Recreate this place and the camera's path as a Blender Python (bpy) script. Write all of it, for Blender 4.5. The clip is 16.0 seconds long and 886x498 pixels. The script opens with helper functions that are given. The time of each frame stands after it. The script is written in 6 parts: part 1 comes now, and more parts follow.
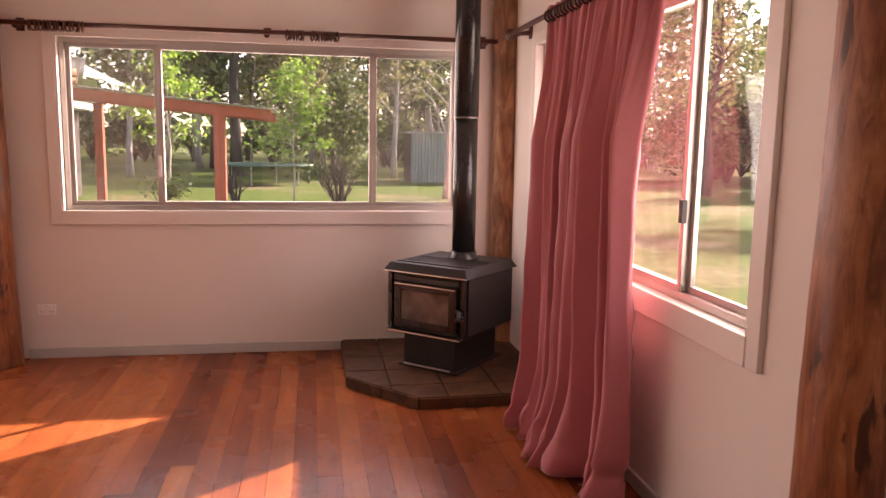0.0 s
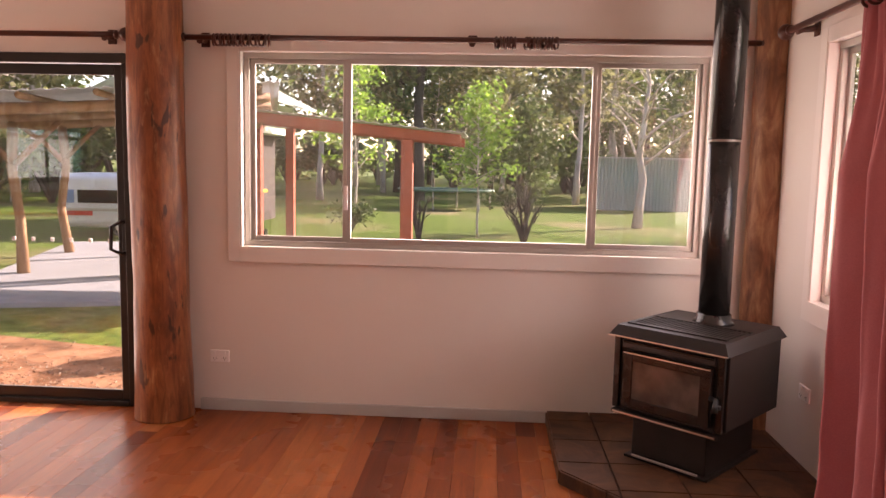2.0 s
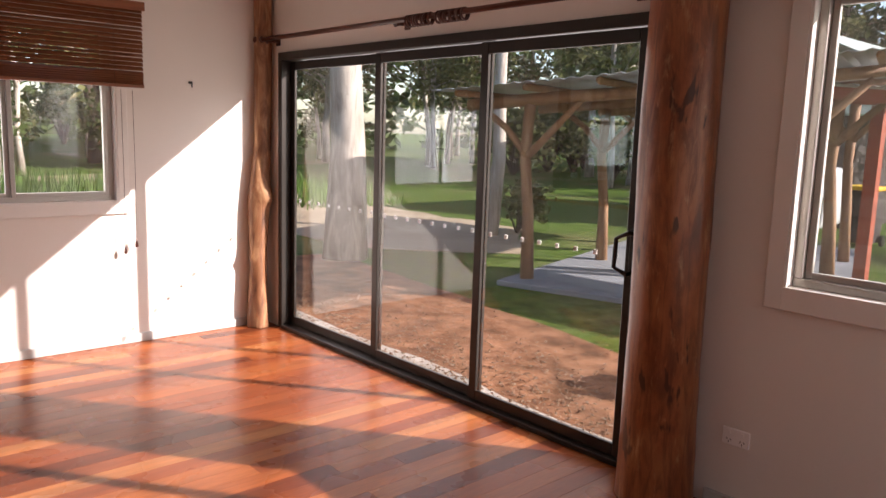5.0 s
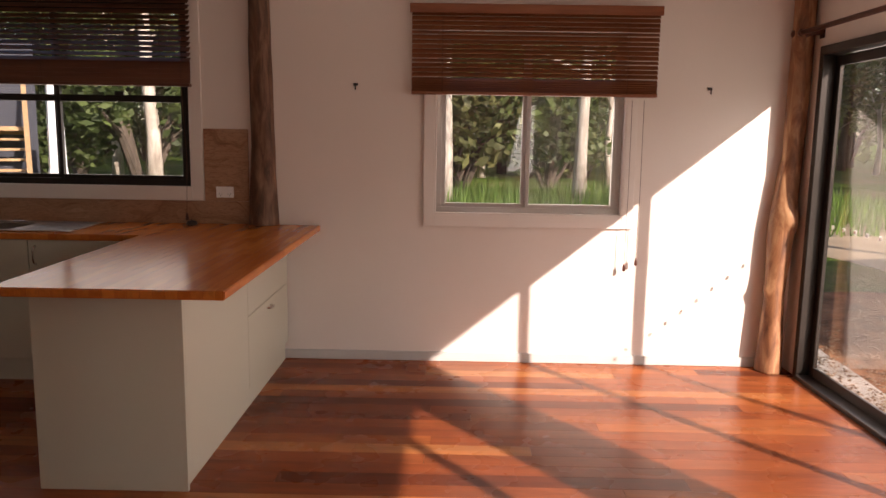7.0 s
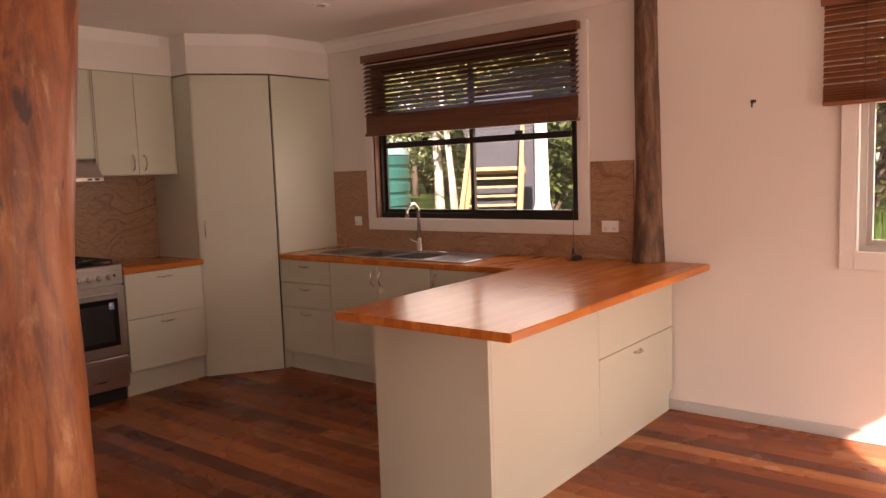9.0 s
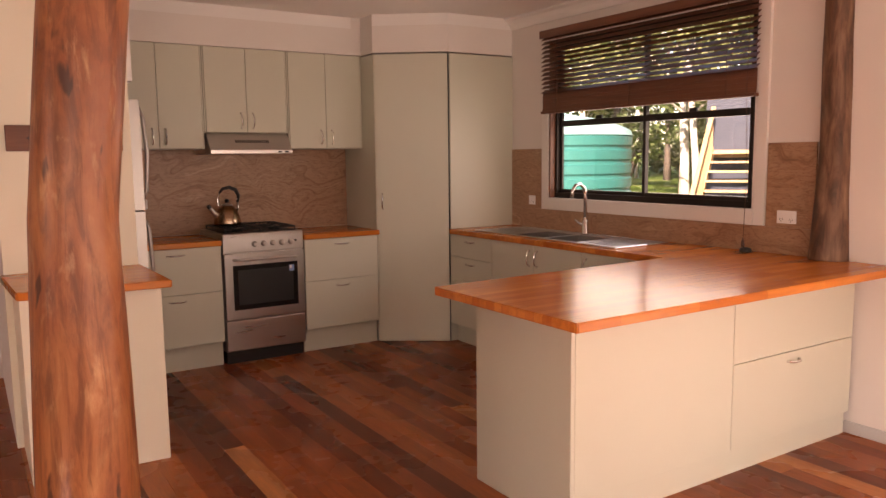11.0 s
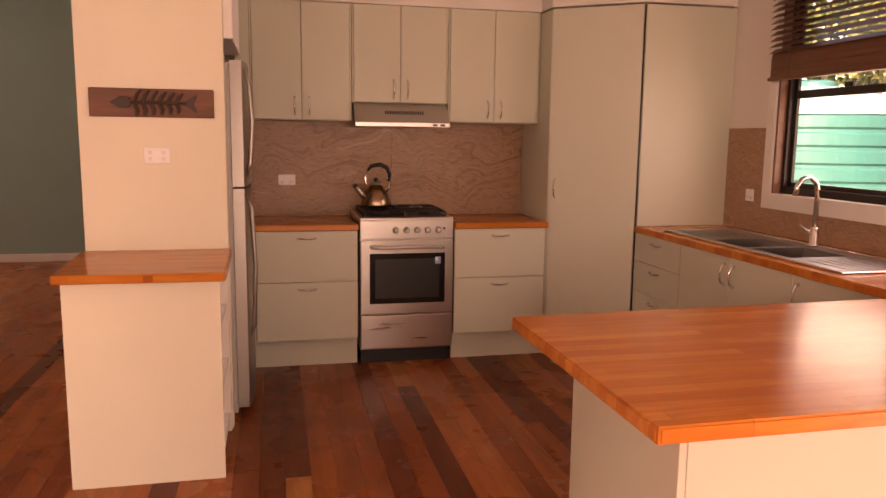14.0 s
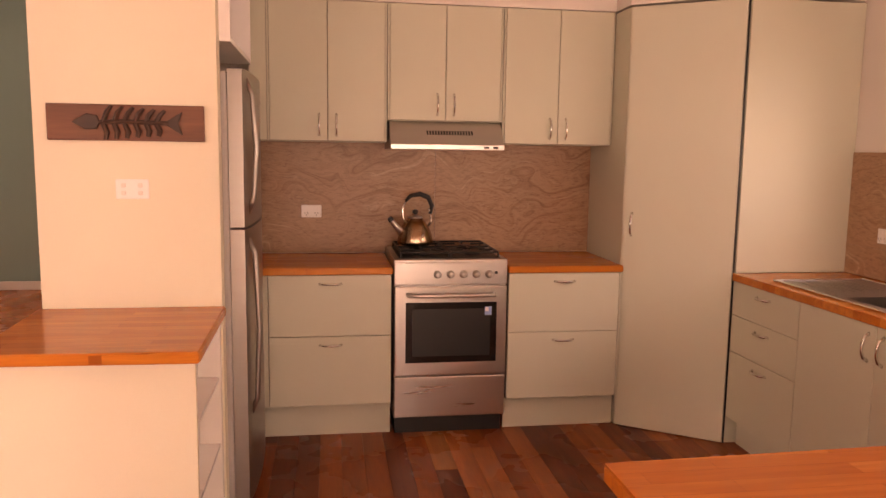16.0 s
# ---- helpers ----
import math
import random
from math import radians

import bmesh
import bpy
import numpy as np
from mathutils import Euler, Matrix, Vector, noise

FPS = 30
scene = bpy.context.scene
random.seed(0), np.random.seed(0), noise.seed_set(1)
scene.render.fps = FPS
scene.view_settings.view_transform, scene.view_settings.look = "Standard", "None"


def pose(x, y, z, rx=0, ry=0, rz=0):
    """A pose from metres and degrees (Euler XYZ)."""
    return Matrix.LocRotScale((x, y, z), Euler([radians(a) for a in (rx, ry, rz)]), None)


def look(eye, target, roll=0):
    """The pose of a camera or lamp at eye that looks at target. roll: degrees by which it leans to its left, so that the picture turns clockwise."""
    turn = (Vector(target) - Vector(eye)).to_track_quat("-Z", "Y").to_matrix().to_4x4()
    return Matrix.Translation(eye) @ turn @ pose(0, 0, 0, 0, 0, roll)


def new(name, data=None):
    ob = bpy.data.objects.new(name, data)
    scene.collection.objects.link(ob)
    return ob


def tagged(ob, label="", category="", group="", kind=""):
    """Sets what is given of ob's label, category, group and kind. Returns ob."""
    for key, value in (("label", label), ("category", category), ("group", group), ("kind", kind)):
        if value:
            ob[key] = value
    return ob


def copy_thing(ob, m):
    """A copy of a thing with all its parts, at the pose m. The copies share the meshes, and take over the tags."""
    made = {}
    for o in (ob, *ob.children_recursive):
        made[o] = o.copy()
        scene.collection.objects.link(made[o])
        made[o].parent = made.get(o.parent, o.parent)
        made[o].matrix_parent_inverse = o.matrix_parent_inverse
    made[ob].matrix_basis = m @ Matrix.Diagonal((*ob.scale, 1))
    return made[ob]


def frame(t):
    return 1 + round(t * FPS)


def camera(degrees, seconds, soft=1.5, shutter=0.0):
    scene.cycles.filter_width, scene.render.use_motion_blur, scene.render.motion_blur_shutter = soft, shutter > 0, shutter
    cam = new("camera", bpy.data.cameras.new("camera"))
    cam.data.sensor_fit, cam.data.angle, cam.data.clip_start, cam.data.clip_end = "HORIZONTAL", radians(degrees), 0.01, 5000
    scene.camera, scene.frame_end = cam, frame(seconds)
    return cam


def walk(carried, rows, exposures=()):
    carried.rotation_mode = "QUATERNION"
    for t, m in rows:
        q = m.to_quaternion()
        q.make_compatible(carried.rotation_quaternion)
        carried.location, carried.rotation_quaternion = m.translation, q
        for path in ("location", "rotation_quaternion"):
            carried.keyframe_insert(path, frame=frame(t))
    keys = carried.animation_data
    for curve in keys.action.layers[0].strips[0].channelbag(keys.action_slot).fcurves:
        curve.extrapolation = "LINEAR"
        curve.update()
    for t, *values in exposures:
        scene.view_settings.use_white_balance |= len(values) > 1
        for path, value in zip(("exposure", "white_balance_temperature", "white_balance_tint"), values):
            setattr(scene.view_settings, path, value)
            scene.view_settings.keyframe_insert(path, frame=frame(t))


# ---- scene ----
cam = camera(60.9, 16.0)
PATH = [
    (0, (0.166, 0.383, 1.461), (0.505, 2.333, 1.18), 1.0),
    (0.5, (0.079, 0.612, 1.464), (0.31, 2.58, 1.195), 0.3),
    (1, (0.027, 0.805, 1.473), (0.217, 2.78, 1.219), 0.6),
    (1.5, (0.007, 1.087, 1.493), (0.044, 3.074, 1.267), 1.1),
    (2, (-0.007, 1.343, 1.479), (-0.125, 3.326, 1.253), 1.2),
    (2.5, (0.003, 1.587, 1.51), (-0.301, 3.547, 1.251), 1.1),
    (3, (0.02, 1.808, 1.518), (-0.557, 3.698, 1.214), 1.7),
    (3.5, (0.018, 2.025, 1.52), (-0.823, 3.813, 1.208), 2.1),
    (4, (-0.059, 2.265, 1.514), (-1.115, 3.932, 1.19), 1.8),
    (4.2, (-0.089, 2.359, 1.521), (-1.23, 3.969, 1.199), 1.7),
    (6.3, (-0.419, 3.157, 1.501), (-2.308, 3.739, 1.198), 1.5),
    (6.5, (-0.455, 3.205, 1.498), (-2.386, 3.629, 1.192), 1.1),
    (7, (-0.539, 3.385, 1.49), (-2.517, 3.36, 1.194), 0.9),
    (7.5, (-0.639, 3.534, 1.484), (-2.579, 3.148, 1.187), 1.0),
    (8, (-0.801, 3.636, 1.474), (-2.666, 2.963, 1.206), 0.8),
    (8.5, (-0.938, 3.771, 1.491), (-2.687, 2.827, 1.266), -1.7),
    (9, (-1.092, 3.996, 1.484), (-2.651, 2.759, 1.28), -2.0),
    (9.2, (-1.125, 4.074, 1.492), (-2.626, 2.767, 1.288), -1.9),
    (11.5, (-1.78, 4.379, 1.448), (-2.723, 2.636, 1.178), -1.0),
    (12, (-1.96, 4.292, 1.456), (-2.769, 2.488, 1.152), -1.1),
    (12.5, (-2.193, 4.209, 1.444), (-2.869, 2.354, 1.123), 1.2),
    (13, (-2.357, 4.106, 1.428), (-2.964, 2.23, 1.093), 1.9),
    (13.5, (-2.496, 3.926, 1.434), (-3.035, 2.026, 1.123), 1.6),
    (14, (-2.614, 3.763, 1.435), (-3.045, 1.832, 1.143), 0.7),
    (14.5, (-2.76, 3.579, 1.466), (-3.048, 1.619, 1.19), 1.2),
    (15, (-2.83, 3.403, 1.477), (-3.069, 1.435, 1.217), 0.5),
    (15.5, (-2.816, 3.178, 1.494), (-3.075, 1.209, 1.253), 0.4),
    (16, (-2.791, 2.944, 1.484), (-3.089, 0.983, 1.231), 0.8),
]
EXPOSURES = [(0.0, 2.05, 7600, 41), (1.5, 2.05, 7600, 40), (2.5, 1.95, 7300, 34), (4.0, 1.48, 6300, 22), (6.5, 0.82, 6900, 26), (7.5, 1.0, 7400, 30), (8.5, 1.6, 7900, 35), (9.0, 1.92, 8000, 36), (11.5, 2.28, 8200, 38), (13.5, 2.4, 9700, 49), (14.5, 2.56, 10300, 52), (16.0, 2.86, 10200, 50)]
walk(cam, [(t, look(eye, target, roll)) for t, eye, target, roll in PATH], EXPOSURES)

# ---- world, sun, exposure ----
SUN = Vector((1.0, 0.76, 0.62)).normalized()
world = bpy.data.worlds.new("world")
scene.world = world
world.use_nodes = True
wn = world.node_tree
sky = wn.nodes.new("ShaderNodeTexSky")
sky.sky_type = "NISHITA"
sky.sun_disc = False
sky.sun_elevation = math.asin(SUN.z)
sky.sun_rotation = math.atan2(SUN.x, SUN.y)
wn.nodes["Background"].inputs["Strength"].default_value = 0.15
wn.links.new(sky.outputs[0], wn.nodes["Background"].inputs["Color"])
sun_data = bpy.data.lights.new("sun", "SUN")
sun_data.energy, sun_data.angle, sun_data.color = 5.0, radians(0.6), (1.0, 0.93, 0.82)
sun_lamp = new("sun", sun_data)
sun_lamp.matrix_world = look(SUN * 30, (0, 0, 0))


def opening_light(name, eye, target, w, h, energy):
    """Sky light that falls in through an opening."""
    data = bpy.data.lights.new(name, "AREA")
    data.shape, data.size, data.size_y, data.energy, data.color = "RECTANGLE", w, h, energy, (1.0, 0.95, 0.88)
    ob = new(name, data)
    ob.matrix_world = look(eye, target)
    return ob


opening_light("door_skylight", (-3.65, 5.78, 1.05), (-3.65, 0, 0.75), 3.0, 1.9, 14)
opening_light("north_window_skylight", (-0.12, 5.76, 1.53), (-0.12, 0, 1.0), 2.5, 0.95, 9)
opening_light("east_window_skylight", (1.70, 3.55, 1.5), (-3, 3.5, 1.0), 2.2, 1.1, 15)
opening_light("west_window_skylight", (-5.60, 3.87, 1.38), (0, 3.87, 1.0), 1.1, 0.7, 4)
opening_light("kitchen_window_skylight", (-5.60, 0.81, 1.45), (0, 0.8, 0.9), 1.6, 0.6, 2.4)
opening_light("hall_window_skylight", (1.75, -5.50, 1.5), (1.2, -3.0, 1.2), 1.2, 1.1, 8)


# ---- materials ----
def nodes_of(name):
    m = bpy.data.materials.new(name)
    m.use_nodes = True
    return m, m.node_tree, m.node_tree.nodes["Principled BSDF"]


def mixed(nt, fac, a, b):
    n = nt.nodes.new("ShaderNodeMix")
    n.data_type = "RGBA"
    for sock, v in ((n.inputs[0], fac), (n.inputs[6], a), (n.inputs[7], b)):
        if isinstance(v, bpy.types.NodeSocket):
            nt.links.new(v, sock)
        elif isinstance(v, (int, float)):
            sock.default_value = v
        else:
            sock.default_value = (*v, 1)
    return n.outputs[2]


def noise_of(nt, scale, stretch=(1, 1, 1), detail=4.0, coord="Object", offset=None, rough=0.55, distortion=0.0):
    tc = nt.nodes.new("ShaderNodeTexCoord")
    mp = nt.nodes.new("ShaderNodeMapping")
    mp.inputs["Scale"].default_value = stretch
    if coord == "Position":
        nt.links.new(nt.nodes.new("ShaderNodeNewGeometry").outputs["Position"], mp.inputs[0])
    else:
        nt.links.new(tc.outputs[coord], mp.inputs[0])
    if offset is not None:
        nt.links.new(offset, mp.inputs["Location"])
    nz = nt.nodes.new("ShaderNodeTexNoise")
    nz.inputs["Scale"].default_value, nz.inputs["Detail"].default_value = scale, detail
    nz.inputs["Roughness"].default_value, nz.inputs["Distortion"].default_value = rough, distortion
    nt.links.new(mp.outputs[0], nz.inputs["Vector"])
    return nz.outputs[0]


def ramp(nt, fac, stops):
    r = nt.nodes.new("ShaderNodeValToRGB")
    el = r.color_ramp.elements
    while len(el) < len(stops):
        el.new(0.5)
    for e, (p, c) in zip(el, stops):
        e.position, e.color = p, (*c, 1)
    nt.links.new(fac, r.inputs[0])
    return r.outputs[0]


def bump(nt, bsdf, height, strength=0.2, distance=0.01):
    b = nt.nodes.new("ShaderNodeBump")
    b.inputs["Strength"].default_value, b.inputs["Distance"].default_value = strength, distance
    nt.links.new(height, b.inputs["Height"])
    nt.links.new(b.outputs[0], bsdf.inputs["Normal"])


def plain(name, col, rough=0.5, metal=0.0, var=0.08, scale=3.0, grain=60.0, bump_s=0.08, stretch=(1, 1, 1), coord="Object", spec=0.5):
    """A surface with patches at one scale and grain at another."""
    m, nt, b = nodes_of(name)
    lo, hi = [c * (1 - var) for c in col], [min(1, c * (1 + var)) for c in col]
    big = noise_of(nt, scale, stretch, 3, coord)
    fine = noise_of(nt, grain, stretch, 4, coord)
    c1 = ramp(nt, big, [(0.3, lo), (0.7, hi)])
    c2 = mixed(nt, 0.25, c1, ramp(nt, fine, [(0.3, [c * (1 - 1.5 * var) for c in col]), (0.7, hi)]))
    nt.links.new(c2, b.inputs["Base Color"])
    b.inputs["Metallic"].default_value = metal
    b.inputs["Specular IOR Level"].default_value = spec
    mr = nt.nodes.new("ShaderNodeMapRange")
    mr.inputs[3].default_value, mr.inputs[4].default_value = max(0.03, rough - 0.08), min(1, rough + 0.08)
    nt.links.new(big, mr.inputs[0])
    nt.links.new(mr.outputs[0], b.inputs["Roughness"])
    if bump_s:
        bump(nt, b, fine, bump_s, 0.004)
    return m


def wood(name, stops, rough=0.35, along=1, grain=7.0, stretch=14.0, bump_s=0.15, pieces=False, coord="Object", fine=40.0):
    """Timber with its grain along one axis; each piece takes its own tone."""
    m, nt, b = nodes_of(name)
    st = [stretch, stretch, stretch]
    st[along] = 1.0
    off, pick = None, None
    if pieces:
        oi = nt.nodes.new("ShaderNodeObjectInfo")
        off = nt.nodes.new("ShaderNodeVectorMath")
        off.operation = "SCALE"
        off.inputs[0].default_value = (37.0, 53.0, 11.0)
        nt.links.new(oi.outputs["Random"], off.inputs["Scale"])
        off, pick = off.outputs[0], oi.outputs["Random"]
    g = noise_of(nt, grain / 7, st, 6, coord, off, 0.6, 0.6)
    f = noise_of(nt, fine / 7, [s * 1.5 for s in st], 3, coord, off)
    if pieces:
        base = ramp(nt, pick, stops)
        dark = mixed(nt, 0.5, base, (0.02, 0.008, 0.004))
        col = mixed(nt, ramp(nt, g, [(0.38, (0.6, 0.6, 0.6)), (0.62, (0, 0, 0))]), base, dark)
    else:
        col = ramp(nt, g, stops)
    col = mixed(nt, ramp(nt, f, [(0.3, (0.3, 0.3, 0.3)), (0.6, (0, 0, 0))]), col, mixed(nt, 0.6, col, (0.03, 0.012, 0.006)))
    nt.links.new(col, b.inputs["Base Color"])
    mr = nt.nodes.new("ShaderNodeMapRange")
    mr.inputs[3].default_value, mr.inputs[4].default_value = rough - 0.07, rough + 0.12
    nt.links.new(noise_of(nt, 2.5, (1, 1, 1), 3, "Position"), mr.inputs[0])
    nt.links.new(mr.outputs[0], b.inputs["Roughness"])
    bump(nt, b, g, bump_s, 0.003)
    return m


def glass(name, haze=0.0):
    m, nt, b = nodes_of(name)
    nt.nodes.remove(b)
    out = nt.nodes["Material Output"]
    tr, gl, lw, mx = (nt.nodes.new("ShaderNode" + k) for k in ("BsdfTransparent", "BsdfGlossy", "LayerWeight", "MixShader"))
    pw, fr = nt.nodes.new("ShaderNodeMath"), nt.nodes.new("ShaderNodeMath")
    pw.operation, fr.operation = "POWER", "MULTIPLY_ADD"
    lw.inputs["Blend"].default_value = 0.5
    pw.inputs[1].default_value = 5.0
    fr.inputs[1].default_value, fr.inputs[2].default_value = 0.80, 0.065
    nt.links.new(lw.outputs["Facing"], pw.inputs[0])
    nt.links.new(pw.outputs[0], fr.inputs[0])
    tr.inputs[0].default_value = (0.97, 0.985, 0.975, 1)
    gl.inputs["Roughness"].default_value = 0.01
    nt.links.new(fr.outputs[0], mx.inputs[0])
    nt.links.new(tr.outputs[0], mx.inputs[1])
    nt.links.new(gl.outputs[0], mx.inputs[2])
    top = mx.outputs[0]
    if haze:
        df, m2 = nt.nodes.new("ShaderNodeBsdfDiffuse"), nt.nodes.new("ShaderNodeMixShader")
        df.inputs[0].default_value = (0.5, 0.48, 0.44, 1)
        f = ramp(nt, noise_of(nt, 3.0, (1, 1, 1), 5, "Position"), [(0.35, (haze * 0.4,) * 3), (0.75, (haze * 1.8,) * 3)])
        nt.links.new(f, m2.inputs[0])
        nt.links.new(top, m2.inputs[1])
        nt.links.new(df.outputs[0], m2.inputs[2])
        top = m2.outputs[0]
    nt.links.new(top, out.inputs[0])
    return m


def log_material(name):
    """A peeled trunk under varnish: slow red and honey areas, fine vertical grain, dark nicks, pale bare spots."""
    m, nt, b = nodes_of(name)
    slow = noise_of(nt, 5.0, (1, 1, 0.4), 9, "Object", None, 0.66, 0.4)
    col = ramp(nt, slow, [(0.30, (0.13, 0.036, 0.013)), (0.46, (0.27, 0.085, 0.030)), (0.60, (0.36, 0.135, 0.050)), (0.74, (0.52, 0.27, 0.125))])
    grain = noise_of(nt, 9.0, (3, 3, 0.4), 6, "Object", None, 0.68, 0.8)
    col = mixed(nt, ramp(nt, grain, [(0.38, (0.62, 0.62, 0.62)), (0.56, (0, 0, 0))]), col, (0.085, 0.024, 0.010))
    nicks = noise_of(nt, 15.0, (1, 1, 0.30), 3, "Object", None, 0.5, 0.3)
    col = mixed(nt, ramp(nt, nicks, [(0.33, (0.9, 0.9, 0.9)), (0.37, (0, 0, 0))]), col, (0.045, 0.014, 0.007))
    bare = noise_of(nt, 20.0, (1, 1, 0.28), 6, "Object", None, 0.65, 0.3)
    col = mixed(nt, ramp(nt, bare, [(0.58, (0, 0, 0)), (0.74, (0.5, 0.5, 0.5))]), col, (0.62, 0.36, 0.18))
    nt.links.new(col, b.inputs["Base Color"])
    b.inputs["Roughness"].default_value = 0.36
    bump(nt, b, mixed(nt, 0.5, grain, nicks), 0.45, 0.006)
    return m


M = {}
M["wall"] = plain("painted_wall", (0.75, 0.70, 0.645), 0.6, var=0.03, scale=1.2, grain=180, bump_s=0.06)
M["ceiling"] = plain("ceiling_paint", (0.82, 0.79, 0.75), 0.7, var=0.02, grain=150, bump_s=0.04)
M["trim"] = plain("trim_paint", (0.78, 0.74, 0.69), 0.4, var=0.03, grain=90, bump_s=0.05)
M["skirt"] = plain("grey_skirting_paint", (0.50, 0.50, 0.48), 0.45, var=0.05, grain=90, bump_s=0.05)
M["cream"] = plain("cream_wall_paint", (0.76, 0.715, 0.575), 0.55, var=0.03, scale=1.5, grain=180, bump_s=0.06)
M["green_wall"] = plain("green_wall_paint", (0.24, 0.38, 0.35), 0.6, var=0.03, grain=180, bump_s=0.05)
M["floor"] = wood("floor_board_wood", [(0.0, (0.13, 0.031, 0.013)), (0.09, (0.18, 0.043, 0.016)), (0.17, (0.26, 0.064, 0.021)), (0.6, (0.34, 0.092, 0.028)), (0.88, (0.41, 0.125, 0.038)), (1.0, (0.50, 0.20, 0.07))], 0.25, 1, 9, 11, 0.08, True, "Position", 60)
M["floor"].node_tree.nodes["Principled BSDF"].inputs["Specular IOR Level"].default_value = 0.15
M["sub"] = plain("subfloor", (0.03, 0.015, 0.01), 0.8)
M["counter"] = None
M["log"] = log_material("peeled_log_wood")
M["log_dark"] = wood("weathered_log_wood", [(0.30, (0.035, 0.018, 0.010)), (0.5, (0.14, 0.07, 0.04)), (0.7, (0.28, 0.165, 0.10))], 0.6, 2, 26, 5, 0.6, False, "Object", 60)
M["log_knot"] = wood("smooth_branch_wood", [(0.30, (0.09, 0.032, 0.014)), (0.48, (0.27, 0.12, 0.055)), (0.68, (0.50, 0.29, 0.15))], 0.45, 2, 26, 4, 0.6)
M["dark_wood"] = wood("dark_turned_wood", [(0.3, (0.035, 0.010, 0.006)), (0.7, (0.11, 0.03, 0.016))], 0.3, 0, 10, 10, 0.1)
M["blind"] = wood("blind_slat_wood", [(0.2, (0.15, 0.045, 0.018)), (0.5, (0.25, 0.085, 0.034)), (0.8, (0.34, 0.13, 0.055))], 0.4, 1, 10, 14, 0.1, False, "Position")
M["blind_dark"] = wood("dark_blind_slat_wood", [(0.2, (0.10, 0.035, 0.018)), (0.5, (0.16, 0.06, 0.03)), (0.8, (0.21, 0.085, 0.042))], 0.4, 1, 10, 14, 0.1, False, "Position")
M["sign"] = wood("dark_plaque_wood", [(0.2, (0.09, 0.03, 0.016)), (0.5, (0.17, 0.06, 0.03)), (0.8, (0.24, 0.10, 0.05))], 0.45, 0, 10, 14, 0.2)
M["carving"] = plain("blackened_carving", (0.045, 0.02, 0.012), 0.5, var=0.3, bump_s=0.2)
M["cab"] = plain("sage_cabinet_laminate", (0.57, 0.565, 0.455), 0.42, var=0.02, scale=2, grain=200, bump_s=0.03)
# carcasses coloured dark, so the shade between fronts is painted in
M["cab_gap_shade"] = plain("cabinet_gap_shadow_board", (0.20, 0.18, 0.14), 0.7)
M["white"] = plain("white_plastic", (0.86, 0.84, 0.82), 0.3, var=0.02, bump_s=0.0)
M["steel"] = plain("brushed_steel", (0.60, 0.57, 0.54), 0.3, 1.0, var=0.03, scale=2, grain=60, bump_s=0.0, stretch=(1, 1, 14))
M["dull_steel"] = plain("dull_steel", (0.36, 0.335, 0.31), 0.36, 1.0, var=0.04, scale=2, grain=60, bump_s=0.0, stretch=(1, 1, 14))
M["chrome"] = plain("chrome", (0.74, 0.72, 0.70), 0.12, 1.0, var=0.03, bump_s=0.0)
M["iron"] = plain("black_stove_iron", (0.022, 0.017, 0.015), 0.46, 0.1, var=0.3, scale=6, grain=160, bump_s=0.12, spec=0.25)
M["flue"] = plain("black_flue_enamel", (0.018, 0.016, 0.015), 0.22, 0.2, var=0.25, scale=5, grain=120, bump_s=0.04)
M["blackmetal"] = plain("dark_bronze_aluminium", (0.030, 0.024, 0.020), 0.35, 0.4, var=0.12, grain=120, bump_s=0.03)
M["alu"] = plain("mill_aluminium", (0.52, 0.49, 0.45), 0.4, 0.8, var=0.08, grain=120, bump_s=0.05)
M["black"] = plain("black_plastic", (0.012, 0.012, 0.012), 0.4, var=0.2, bump_s=0.02)
M["ovenglass"] = plain("oven_door_glass", (0.012, 0.010, 0.010), 0.08, var=0.1, bump_s=0.0)
M["stoveglass"] = plain("sooty_stove_glass", (0.10, 0.085, 0.075), 0.12, var=0.6, scale=7, grain=12, bump_s=0.0)
M["glass"] = glass("window_glass", 0.02)
M["dusty_glass"] = glass("dusty_window_glass", 0.10)
M["cord"] = plain("blind_cord", (0.10, 0.05, 0.03), 0.7, bump_s=0)
M["brass"] = plain("brass", (0.50, 0.32, 0.12), 0.35, 0.9, bump_s=0)


